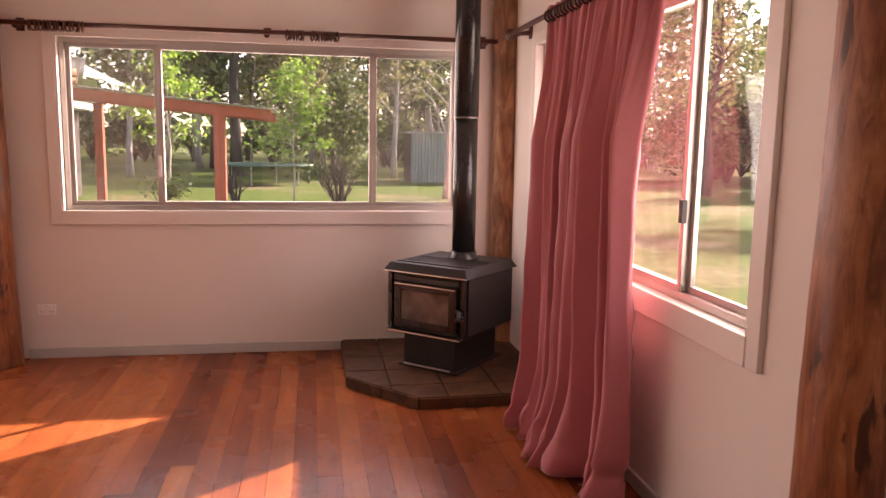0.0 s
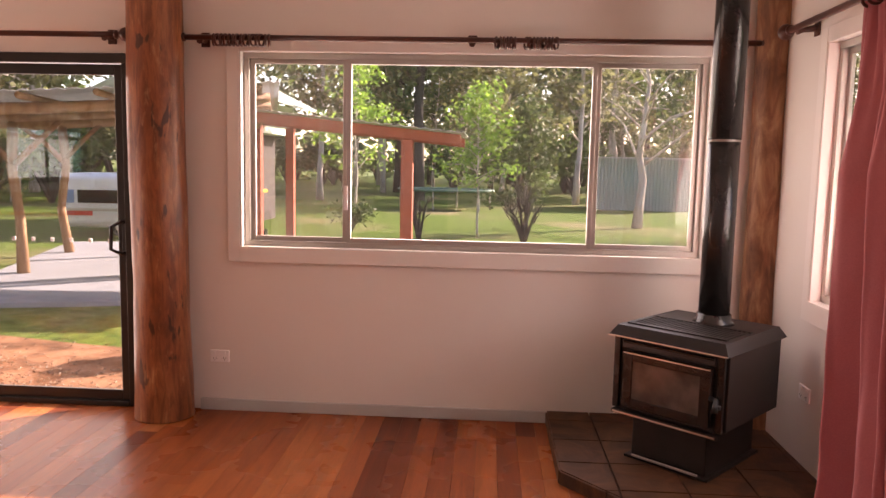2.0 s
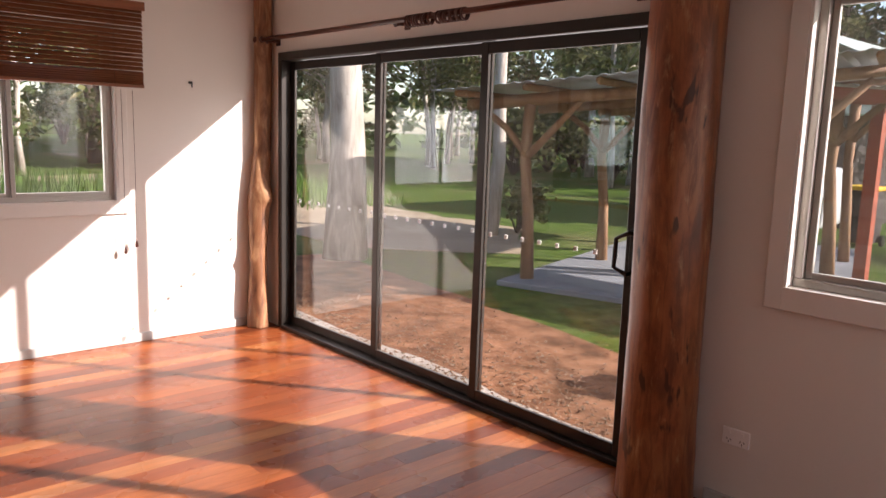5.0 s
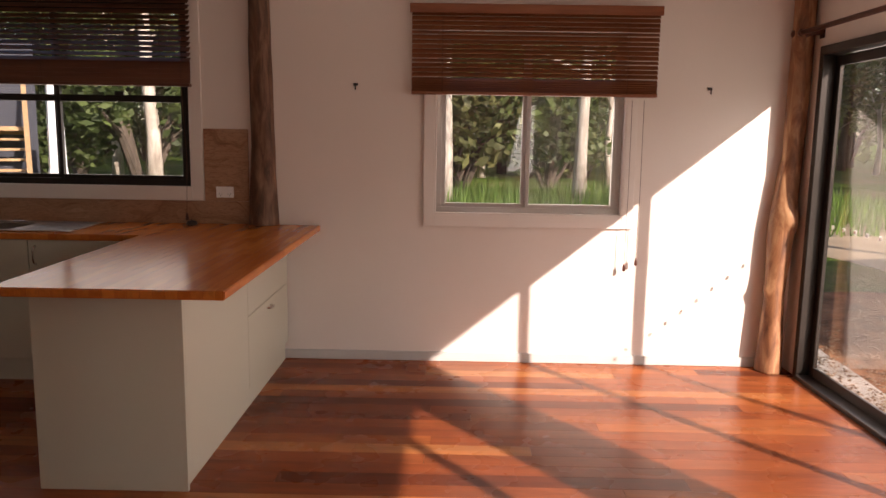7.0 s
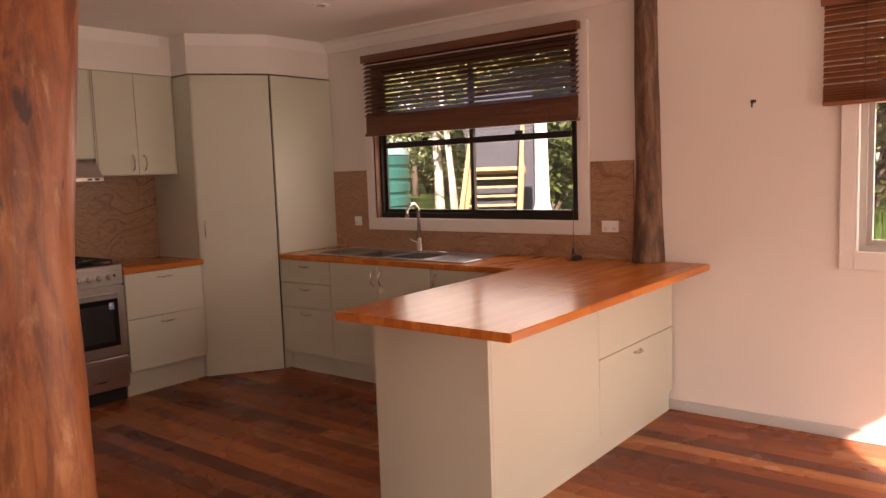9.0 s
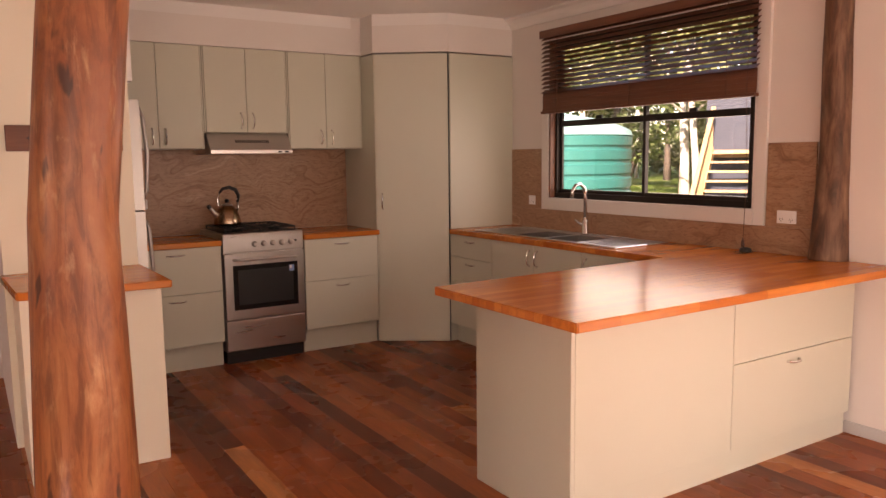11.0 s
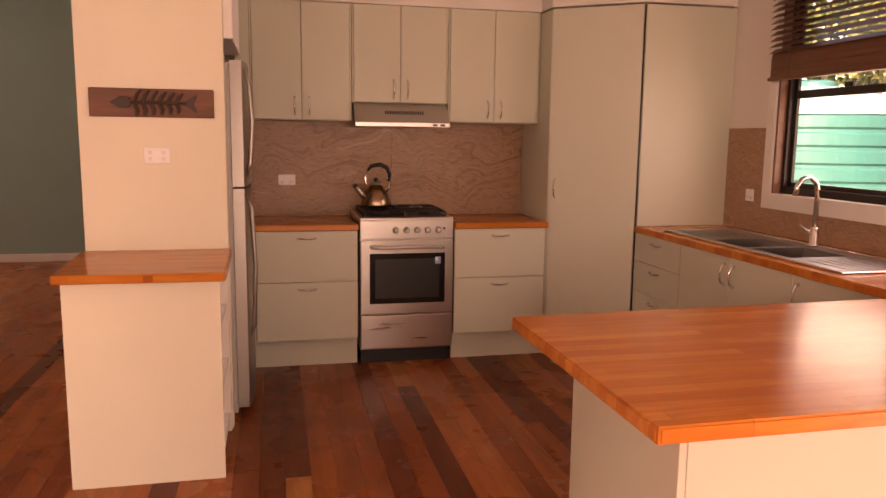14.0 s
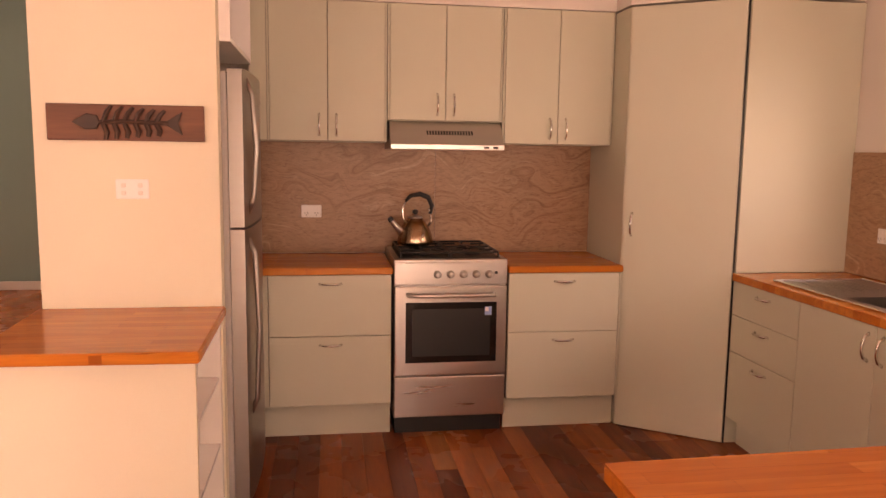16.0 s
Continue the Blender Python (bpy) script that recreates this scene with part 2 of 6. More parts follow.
def counter_material():
    """Finger-jointed timber staves under varnish."""
    m, nt, b = nodes_of("varnished_counter_staves")
    geo = nt.nodes.new("ShaderNodeNewGeometry")
    br = nt.nodes.new("ShaderNodeTexBrick")
    nt.links.new(geo.outputs["Position"], br.inputs["Vector"])
    for k, v in (("Color1", (0.50, 0.14, 0.024, 1)), ("Color2", (0.66, 0.225, 0.042, 1)), ("Mortar", (0.36, 0.10, 0.022, 1)), ("Scale", 1.0), ("Mortar Size", 0.0006), ("Brick Width", 0.42), ("Row Height", 0.048), ("Bias", 0.0)):
        br.inputs[k].default_value = v
    br.offset = 0.37
    g = noise_of(nt, 1.3, (2.5, 26, 26), 6, "Position", None, 0.6, 0.8)
    c = mixed(nt, ramp(nt, g, [(0.35, (0.4, 0.4, 0.4)), (0.6, (0, 0, 0))]), br.outputs["Color"], (0.34, 0.09, 0.02))
    nt.links.new(c, b.inputs["Base Color"])
    mr = nt.nodes.new("ShaderNodeMapRange")
    mr.inputs[3].default_value, mr.inputs[4].default_value = 0.16, 0.25
    nt.links.new(noise_of(nt, 4, (1, 1, 1), 4, "Position"), mr.inputs[0])
    nt.links.new(mr.outputs[0], b.inputs["Roughness"])
    bump(nt, b, g, 0.03, 0.002)
    b.inputs["Specular IOR Level"].default_value = 0.28
    return m


M["counter"] = counter_material()


def slate_material():
    m, nt, b = nodes_of("hearth_slate")
    oi = nt.nodes.new("ShaderNodeObjectInfo")
    base = ramp(nt, oi.outputs["Random"], [(0.0, (0.040, 0.020, 0.012)), (0.5, (0.055, 0.028, 0.017)), (1.0, (0.07, 0.036, 0.021))])
    n1 = noise_of(nt, 5, (1, 1, 1), 6, "Position", None, 0.6, 1.2)
    col = mixed(nt, ramp(nt, n1, [(0.4, (0, 0, 0)), (0.65, (0.8, 0.8, 0.8))]), base, (0.13, 0.060, 0.028))
    nt.links.new(col, b.inputs["Base Color"])
    b.inputs["Roughness"].default_value = 0.55
    b.inputs["Specular IOR Level"].default_value = 0.2
    bump(nt, b, n1, 0.35, 0.01)
    return m


def travertine_material():
    """Veined brown stone: long level bands, here and there swept into curves, with gritty dark flecks."""
    m, nt, b = nodes_of("veined_brown_stone")
    sweep = noise_of(nt, 1.6, (1, 1, 1.4), 2, "Position", None, 0.5, 0.6)
    geo = nt.nodes.new("ShaderNodeNewGeometry")
    add = nt.nodes.new("ShaderNodeVectorMath")
    add.operation = "MULTIPLY_ADD"
    comb = nt.nodes.new("ShaderNodeCombineXYZ")
    nt.links.new(sweep, comb.inputs[2])
    nt.links.new(comb.outputs[0], add.inputs[0])
    add.inputs[1].default_value = (0, 0, 0.75)
    nt.links.new(geo.outputs["Position"], add.inputs[2])
    mp = nt.nodes.new("ShaderNodeMapping")
    mp.inputs["Rotation"].default_value = (0.05, 0.07, 0.0)
    mp.inputs["Scale"].default_value = (1.1, 1.1, 11.0)
    nt.links.new(add.outputs[0], mp.inputs[0])
    nz = nt.nodes.new("ShaderNodeTexNoise")
    nz.inputs["Scale"].default_value, nz.inputs["Detail"].default_value, nz.inputs["Distortion"].default_value = 1.5, 8, 0.5
    nz.inputs["Roughness"].default_value = 0.66
    nt.links.new(mp.outputs[0], nz.inputs["Vector"])
    c = ramp(nt, nz.outputs[0], [(0.30, (0.20, 0.100, 0.055)), (0.42, (0.36, 0.205, 0.120)), (0.50, (0.43, 0.265, 0.165)), (0.58, (0.36, 0.21, 0.125)), (0.66, (0.50, 0.335, 0.22)), (0.8, (0.58, 0.42, 0.30))])
    fleck = noise_of(nt, 26, (1, 1, 3.5), 5, "Position", None, 0.7, 0.6)
    c = mixed(nt, ramp(nt, fleck, [(0.36, (0.55, 0.55, 0.55)), (0.50, (0, 0, 0))]), c, (0.19, 0.095, 0.052))
    nt.links.new(c, b.inputs["Base Color"])
    b.inputs["Roughness"].default_value = 0.34
    b.inputs["Specular IOR Level"].default_value = 0.35
    return m


def curtain_material():
    m, nt, b = nodes_of("dusty_rose_curtain_cloth")
    big = noise_of(nt, 2.0, (1, 1, 0.4), 4, "Position")
    weave = noise_of(nt, 260, (1, 1, 1), 2, "Position")
    nt.links.new(mixed(nt, 0.3, ramp(nt, big, [(0.3, (0.36, 0.092, 0.105)), (0.7, (0.48, 0.148, 0.158))]), ramp(nt, weave, [(0.3, (0.33, 0.09, 0.10)), (0.7, (0.56, 0.20, 0.20))])), b.inputs["Base Color"])
    b.inputs["Roughness"].default_value = 0.8
    b.inputs["Sheen Weight"].default_value = 0.25
    bump(nt, b, weave, 0.15, 0.002)
    return m


M["slate"], M["stone"], M["curtain"] = slate_material(), travertine_material(), curtain_material()


# ---- mesh helpers ----
def bm_box(lo, hi, bev=0.0, bm=None):
    own = bmesh.new()
    bmesh.ops.create_cube(own, size=1.0)
    for v in own.verts:
        v.co = Vector([(a + b) / 2 + c * (b - a) for a, b, c in zip(lo, hi, v.co)])
    if bev:
        bmesh.ops.bevel(own, geom=own.edges[:], offset=bev, segments=1 if bev < 0.004 else 2, affect="EDGES", profile=0.5)
    if bm is None:
        return own
    return joined(bm, own)


def joined(bm, own):
    tmp = bpy.data.meshes.new("tmp")
    own.to_mesh(tmp)
    own.free()
    bm.from_mesh(tmp)
    bpy.data.meshes.remove(tmp)
    return bm


def bm_tube(pts, r, seg=8, bm=None, caps=True, wob=0.0, seed=0.0):
    """A round bar through points; r is one radius or one for each point."""
    bm = bm or bmesh.new()
    pts = [Vector(p) for p in pts]
    rs = r if isinstance(r, (list, tuple)) else [r] * len(pts)
    rings, up = [], None
    for i, p in enumerate(pts):
        d = (pts[min(i + 1, len(pts) - 1)] - pts[max(i - 1, 0)]).normalized()
        if up is None:
            up = Vector((0, 0, 1)) if abs(d.z) < 0.9 else Vector((0, 1, 0))
        a = d.cross(up).normalized()
        b = a.cross(d).normalized()
        up = b
        ring = []
        for k in range(seg):
            t = 2 * math.pi * k / seg
            q = rs[i]
            if wob:
                q *= 1 + wob * noise.noise((math.cos(t) * 1.3 + seed, math.sin(t) * 1.3, p.z * 1.6 + seed)) + wob * 0.4 * noise.noise((math.cos(t) * 3 + seed, math.sin(t) * 3, p.z * 6))
            ring.append(bm.verts.new(p + (a * math.cos(t) + b * math.sin(t)) * q))
        rings.append(ring)
    for r0, r1 in zip(rings, rings[1:]):
        for k in range(seg):
            bm.faces.new((r0[k], r0[(k + 1) % seg], r1[(k + 1) % seg], r1[k]))
    if caps:
        bm.faces.new(rings[0][::-1])
        bm.faces.new(rings[-1])
    return bm


def bm_lathe(profile, seg=24, bm=None, centre=(0, 0, 0)):
    """A turned shape from (radius, height) pairs."""
    bm = bm or bmesh.new()
    rings = [[bm.verts.new((centre[0] + r * math.cos(2 * math.pi * k / seg), centre[1] + r * math.sin(2 * math.pi * k / seg), centre[2] + z)) for k in range(seg)] for r, z in profile]
    for r0, r1 in zip(rings, rings[1:]):
        for k in range(seg):
            bm.faces.new((r0[k], r0[(k + 1) % seg], r1[(k + 1) % seg], r1[k]))
    bm.faces.new(rings[0][::-1])
    bm.faces.new(rings[-1])
    return bm


def bm_prism(outline, z0, z1, bev=0.0):
    bm = bmesh.new()
    f = bm.faces.new([bm.verts.new((x, y, z0)) for x, y in outline])
    ext = bmesh.ops.extrude_face_region(bm, geom=[f])
    for v in ext["geom"]:
        if isinstance(v, bmesh.types.BMVert):
            v.co.z = z1
    bmesh.ops.recalc_face_normals(bm, faces=bm.faces[:])
    if bev:
        bmesh.ops.bevel(bm, geom=bm.edges[:], offset=bev, segments=2, affect="EDGES", profile=0.5)
    return bm


def part(name, bm, material, parent=None, label="", smooth=False, m=None):
    """Links a bmesh as one mesh object, under a thing or a part where given."""
    me = bpy.data.meshes.new(name)
    bmesh.ops.recalc_face_normals(bm, faces=bm.faces[:])
    bm.to_mesh(me)
    bm.free()
    if smooth:
        me.polygons.foreach_set("use_smooth", [True] * len(me.polygons))
    me.materials.append(material)
    ob = new(name, me)
    if parent is not None:
        ob.parent = parent
    if m is not None:
        ob.matrix_basis = m
    if label:
        tagged(ob, label)
    return ob


def thing(name, label, category, m=None, group="", kind=""):
    ob = new(name)
    ob.empty_display_size = 0.1
    if m is not None:
        ob.matrix_basis = m
    return tagged(ob, label, category, group, kind)


def pane_part(name, lo, hi, parent, material=None):
    ob = part(name, bm_box(lo, hi), material or M["glass"], parent)
    ob.visible_shadow = False
    return ob


# ---- the large structure ----
N, W, E, S = 5.60, -5.44, 1.53, -1.46
CEIL, KCEIL, TH = 3.05, 2.55, 0.11


def wall_mesh(u0, u1, z1, holes, axis, inner, outer):
    """A wall along one axis with openings cut through it."""
    us = sorted({u0, u1, *[h[0] for h in holes], *[h[1] for h in holes]})
    zs = sorted({0.0, z1, *[h[2] for h in holes], *[h[3] for h in holes]})
    solid = {}
    for i in range(len(us) - 1):
        for j in range(len(zs) - 1):
            cu, cz = (us[i] + us[i + 1]) / 2, (zs[j] + zs[j + 1]) / 2
            solid[i, j] = not any(h[0] < cu < h[1] and h[2] < cz < h[3] for h in holes)
    bm = bmesh.new()

    def at(u, d, z):
        return bm.verts.new((u, d, z) if axis == "x" else (d, u, z))

    for (i, j), s in solid.items():
        if not s:
            continue
        a, b, c, d = us[i], us[i + 1], zs[j], zs[j + 1]
        for p in (inner, outer):
            bm.faces.new([at(a, p, c), at(b, p, c), at(b, p, d), at(a, p, d)])
        if not solid.get((i - 1, j)):
            bm.faces.new([at(a, inner, c), at(a, outer, c), at(a, outer, d), at(a, inner, d)])
        if not solid.get((i + 1, j)):
            bm.faces.new([at(b, inner, c), at(b, outer, c), at(b, outer, d), at(b, inner, d)])
        if not solid.get((i, j - 1)):
            bm.faces.new([at(a, inner, c), at(b, inner, c), at(b, outer, c), at(a, outer, c)])
        if not solid.get((i, j + 1)):
            bm.faces.new([at(a, inner, d), at(b, inner, d), at(b, outer, d), at(a, outer, d)])
    bmesh.ops.remove_doubles(bm, verts=bm.verts[:], dist=1e-5)
    return bm


DOOR = (-5.24, -2.06, 0.0, 2.06)
NWIN = (-1.43, 1.19, 0.98, 2.08)
EWIN = (2.50, 4.95, 0.87, 2.06)
WWIN = (3.26, 4.48, 1.0, 2.15)
KWIN = (-0.11, 1.69, 1.14, 2.32)


def setting(name, bm, mat, label, category):
    return tagged(part(name, bm, mat), label, category, kind="structure")


setting("wall_north", wall_mesh(W, E, CEIL, [DOOR, NWIN], "x", N, N + TH), M["wall"], "cream painted wall with sliding door and window openings", "wall")
setting("wall_east", wall_mesh(S, N + TH, CEIL, [EWIN], "y", E, E + TH), M["wall"], "cream painted wall with a wide window opening", "wall")
setting("wall_west", wall_mesh(S, N + TH, CEIL, [WWIN, KWIN], "y", W, W - TH), M["wall"], "cream painted wall with two window openings", "wall")
setting("wall_south", wall_mesh(W, -1.72, CEIL, [], "x", S, S - TH), M["wall"], "cream painted wall behind the kitchen cupboards", "wall")
setting("wall_living_south", bm_box((-0.60, -1.30, 0), (E, -1.20, CEIL)), M["wall"], "plain cream painted wall closing the living room", "wall")
setting("wall_hall_side", bm_box((-0.62, -1.95, 0), (-0.50, -1.302, CEIL)), M["wall"], "cream painted hallway wall with a light switch", "wall")
setting("wall_hall_inner", bm_box((-1.835, -5.4, 0), (-1.755, -0.02, CEIL)), M["wall"], "cream painted wall along the hallway", "wall")
setting("wall_hall_end", wall_mesh(-1.80, 2.6, CEIL, [(1.1, 2.4, 0.9, 2.1)], "x", -5.402, -5.56), M["green_wall"], "muted green painted wall at the hall end", "wall")
setting("wall_hall_far", bm_box((2.6, -5.56, 0), (2.7, -1.95, CEIL)), M["wall"], "plain wall closing the hallway", "wall")
setting("wall_hall_return", bm_box((-0.498, -2.05, 0), (2.6, -1.951, CEIL)), M["wall"], "plain wall behind the living room", "wall")
setting("wall_nib", bm_box((-2.39, -0.02, 0), (-1.755, 0.06, CEIL)), M["cream"], "short cream wall beside the fridge", "wall")
setting("ceiling", bm_box((W - TH, 2.26, CEIL), (E + TH, N + TH, CEIL + 0.1)), M["ceiling"], "flat pale painted ceiling", "ceiling")
setting("ceiling_lower", bm_box((W, S, KCEIL), (-1.80, 2.16, KCEIL + 0.1)), M["ceiling"], "low pale kitchen ceiling with downlights", "ceiling")
setting("ceiling_hall", bm_box((-1.80, -5.56, CEIL), (2.7, 2.26, CEIL + 0.1)), M["ceiling"], "flat pale painted ceiling", "ceiling")
setting("bulkhead", bm_box((W, 2.162, KCEIL - 0.0), (-1.80, 2.26, CEIL)), M["wall"], "cream bulkhead above the kitchen edge", "wall")
setting("subfloor", bm_box((W - TH, -5.56, -0.10), (2.7, N + TH, -0.022)), M["sub"], "dark base under the floor boards", "floor")

# added out of view: keeps high sun through the east window off the floor
setting("eave", bm_box((E + TH + 0.001, S, 2.38), (E + TH + 1.0, N + 0.7, 2.45)), M["trim"], "unseen eave added along the east wall to block high sun", "eave")

# skirting
for nm, lo, hi in (("baseboard", (-1.68, N - 0.018, 0), (0.36, N, 0.068)), ("baseboard", (W, 2.27, 0), (W + 0.018, 5.42, 0.062)),
                   ("baseboard", (E - 0.018, 1.0, 0), (E, 4.30, 0.068)), ("baseboard", (-0.638, -1.95, 0), (-0.62, -1.30, 0.09)),
                   ("baseboard", (-1.72, -5.402, 0), (2.6, -5.384, 0.09))):
    setting(nm, bm_box(lo, hi, 0.003), M["skirt"] if hi[2] < 0.08 else M["trim"], "grey painted skirting board along the floor", "skirting board")


def cornice(a, b, up=KCEIL):
    """Scotia along the ceiling from a to b; the wall is to the right of the way."""
    a, b = Vector((*a, up)), Vector((*b, up))
    d = (b - a).normalized()
    o = Vector((-d.y, d.x, 0))
    prof = [(0.0, -0.085), (0.012, -0.085), (0.03, -0.05), (0.055, -0.025), (0.085, -0.012), (0.085, 0.0), (0.0, 0.0)]
    bm = bmesh.new()
    r = [[bm.verts.new(p + o * (s + 0.001) + Vector((0, 0, h - 0.001))) for s, h in prof] for p in (a, b)]
    n = len(prof)
    for k in range(n):
        bm.faces.new((r[0][k], r[0][(k + 1) % n], r[1][(k + 1) % n], r[1][k]))
    bm.faces.new(r[0])
    bm.faces.new(r[1][::-1])
    return setting("trim", bm, M["ceiling"], "pale plaster cornice along the kitchen ceiling", "cornice")


# ---- windows and the sliding door ----
def slider(name, label, axis, wall, inward, opening, posts, mat, glass_mats, arch=0.07, sill=True, deep=0.085, arch_low=0.09, transom=None, fw=0.032):
    """A sliding window: lining, casing, frame, sashes and panes. inward is +1 or -1 along the wall's normal."""
    u0, u1, z0, z1 = opening
    top = thing(name, label, "window", kind="structure")

    def bx(nm, ua, ub, da, db, za, zb, m, bev=0.002, parent=top):
        d0, d1 = sorted((wall + inward * da, wall + inward * db))
        lo, hi = ((ua, d0, za), (ub, d1, zb)) if axis == "x" else ((d0, ua, za), (d1, ub, zb))
        if bev is None:
            return pane_part(nm, lo, hi, parent, m)
        return part(nm, bm_box(lo, hi, bev), m, parent)

    if arch:
        bx("casing", u0 - arch, u0, 0.0, 0.022, z0 - arch_low, z1 + arch, M["trim"])
        bx("casing", u1, u1 + arch, 0.0, 0.022, z0 - arch_low, z1 + arch, M["trim"])
        bx("casing", u0, u1, 0.0, 0.0215, z1, z1 + arch, M["trim"])
        bx("window_sill", u0, u1, 0.0, 0.026, z0 - arch_low, z0, M["trim"])
        for ua, ub in ((u0 + 0.0005, u0 + 0.012), (u1 - 0.012, u1 - 0.0005)):
            bx("lining", ua, ub, -deep + 0.02, 0.02, z0, z1, M["trim"])
    f0, f1 = -deep, -deep + 0.055
    a, b = u0 + 0.012, u1 - 0.012
    bx("window_frame", a, b, f0, f1, z0 + 0.0005, z0 + fw, mat)
    bx("window_frame", a, b, f0, f1, z1 - fw, z1 - 0.0005, mat)
    bx("window_frame", a, a + fw, f0, f1 - 0.001, z0 + fw, z1 - fw, mat)
    bx("window_frame", b - fw, b, f0, f1 - 0.001, z0 + fw, z1 - fw, mat)
    edges = [a + fw, *posts, b - fw]
    for k in range(len(edges) - 1):
        back = 0.028 if k % 2 else 0.0
        ga, gb = edges[k], edges[k + 1]
        s0, s1 = f0 + 0.006 + back * 0.5, f0 + 0.026 + back
        w = 0.026
        sash = bx("sash", ga, ga + w, s0, s1, z0 + fw, z1 - fw, mat, 0.002)
        bx("sash", gb - w, gb, s0, s1, z0 + fw, z1 - fw, mat)
        bx("sash", ga + w, gb - w, s0, s1, z0 + fw, z0 + fw + w, mat)
        bx("sash", ga + w, gb - w, s0, s1, z1 - fw - w, z1 - fw, mat)
        if transom:
            bx("transom", ga + w, gb - w, s0, s1, transom - 0.022, transom + 0.022, mat)
            bx("latch", (ga + gb) / 2 - 0.03, (ga + gb) / 2 + 0.03, s1, s1 + 0.015, transom + 0.02, transom + 0.045, M["black"])
        bx("pane", ga + w * 0.5, gb - w * 0.5, s0 + 0.008, s0 + 0.012, z0 + fw + w * 0.5, z1 - fw - w * 0.5, glass_mats[k % len(glass_mats)], None)
    return top, bx


win_n, bxn = slider("window_1", "three-pane aluminium sliding window with dusty panes", "x", N, -1, NWIN, (-0.825, 0.575), M["alu"], [M["dusty_glass"], M["glass"]])
win_e, bxe = slider("window_2", "tall aluminium sliding window beside the curtain", "y", E, -1, EWIN, (3.05, 4.2), M["alu"], [M["glass"], M["glass"]], arch_low=0.10)
bxe("latch", 3.035, 3.06, -0.035, -0.012, 1.17, 1.26, M["black"])
bxn("latch", -0.835, -0.815, -0.035, -0.018, 1.20, 1.34, M["white"])
win_w, bxw = slider("window_3", "small aluminium sliding window under a wooden blind", "y", W, 1, WWIN, (3.85,), M["alu"], [M["glass"], M["dusty_glass"]])
win_k, bxk = slider("window_4", "black framed kitchen window with sliding sashes", "y", W, 1, KWIN, (0.80,), M["blackmetal"], [M["glass"]], transom=1.70, fw=0.04)
bxk("lining", KWIN[0] + 0.0125, KWIN[0] + 0.03, -0.035, 0.018, KWIN[2], KWIN[3], M["blind_dark"])


def sliding_door():
    top = thing("door_1", "dark bronze three-panel sliding glass door with dotted safety marks", "sliding door", kind="structure")
    x0, x1, z0, z1 = DOOR
    B = M["blackmetal"]

    def bx(nm, a, b, bev=0.003, m=B, parent=top, label=""):
        return part(nm, bm_box(a, b, bev), m, parent, label)

    yi, yo = N + 0.0, N + 0.11
    bx("door_frame", (x0, yi - 0.02, z1 - 0.055), (x1, yo, z1 - 0.0005))
    bx("door_frame", (x0, yi - 0.02, 0.001), (x0 + 0.05, yo, z1 - 0.055))
    bx("door_frame", (x1 - 0.05, yi - 0.02, 0.001), (x1, yo, z1 - 0.055))
    bx("door_track", (x0 + 0.05, yi - 0.03, 0.0005), (x1 - 0.05, yo, 0.028))
    edges = [(x0 + 0.05, -4.06, 0.065), (-4.12, -3.09, 0.04), (-3.15, x1 - 0.05, 0.015)]
    for k, (a, b, d) in enumerate(edges):
        ya, yb = N + d - 0.008, N + d + 0.014
        w = 0.055
        panel = bx("door_panel", (a, ya, 0.03), (a + w, yb, z1 - 0.06))
        bx("stile", (b - w, ya, 0.03), (b, yb, z1 - 0.06), parent=panel)
        bx("rail", (a + w, ya + 0.001, 0.03), (b - w, yb - 0.001, 0.09), parent=panel)
        bx("rail", (a + w, ya + 0.001, z1 - 0.12), (b - w, yb - 0.001, z1 - 0.06), parent=panel)
        pane_part("pane", (a + w * 0.6, ya + 0.009, 0.07), (b - w * 0.6, ya + 0.014, z1 - 0.1), panel)
        # safety marks: small crosses in one row
        n = 8
        dots = bmesh.new()
        for i in range(n):
            cx = a + w + (b - a - 2 * w) * (i + 0.5) / n
            for sx in (-1, 1):
                for tilt in (-1, 1):
                    own = bm_box((-0.013, 0, -0.0045), (0.013, 0.001, 0.0045))
                    bmesh.ops.rotate(own, verts=own.verts[:], cent=(0, 0, 0), matrix=Matrix.Rotation(tilt * 0.85, 3, "Y"))
                    bmesh.ops.translate(own, verts=own.verts[:], vec=(cx, ya + (0.0075 if sx < 0 else 0.0145) , 0.985))
                    joined(dots, own)
        tagged(part("safety_marks", dots, M["white"], panel, "row of white safety marks"), kind="stuff")
    # pull handle on the leading stile
    hx, hy = x1 - 0.085, N - 0.035
    h = bx("pull_plate", (hx + 0.008, N - 0.006, 0.90), (hx + 0.034, N + 0.008, 1.12), m=M["black"])
    part("pull_handle", bm_tube([(hx + 0.02, N - 0.004, 1.10), (hx + 0.02, hy, 1.105), (hx - 0.03, hy - 0.02, 1.075), (hx - 0.035, hy - 0.02, 0.945), (hx + 0.02, hy, 0.915), (hx + 0.02, N - 0.004, 0.92)], 0.011, 8), M["black"], h, "black bow door handle")
    return top


sliding_door()


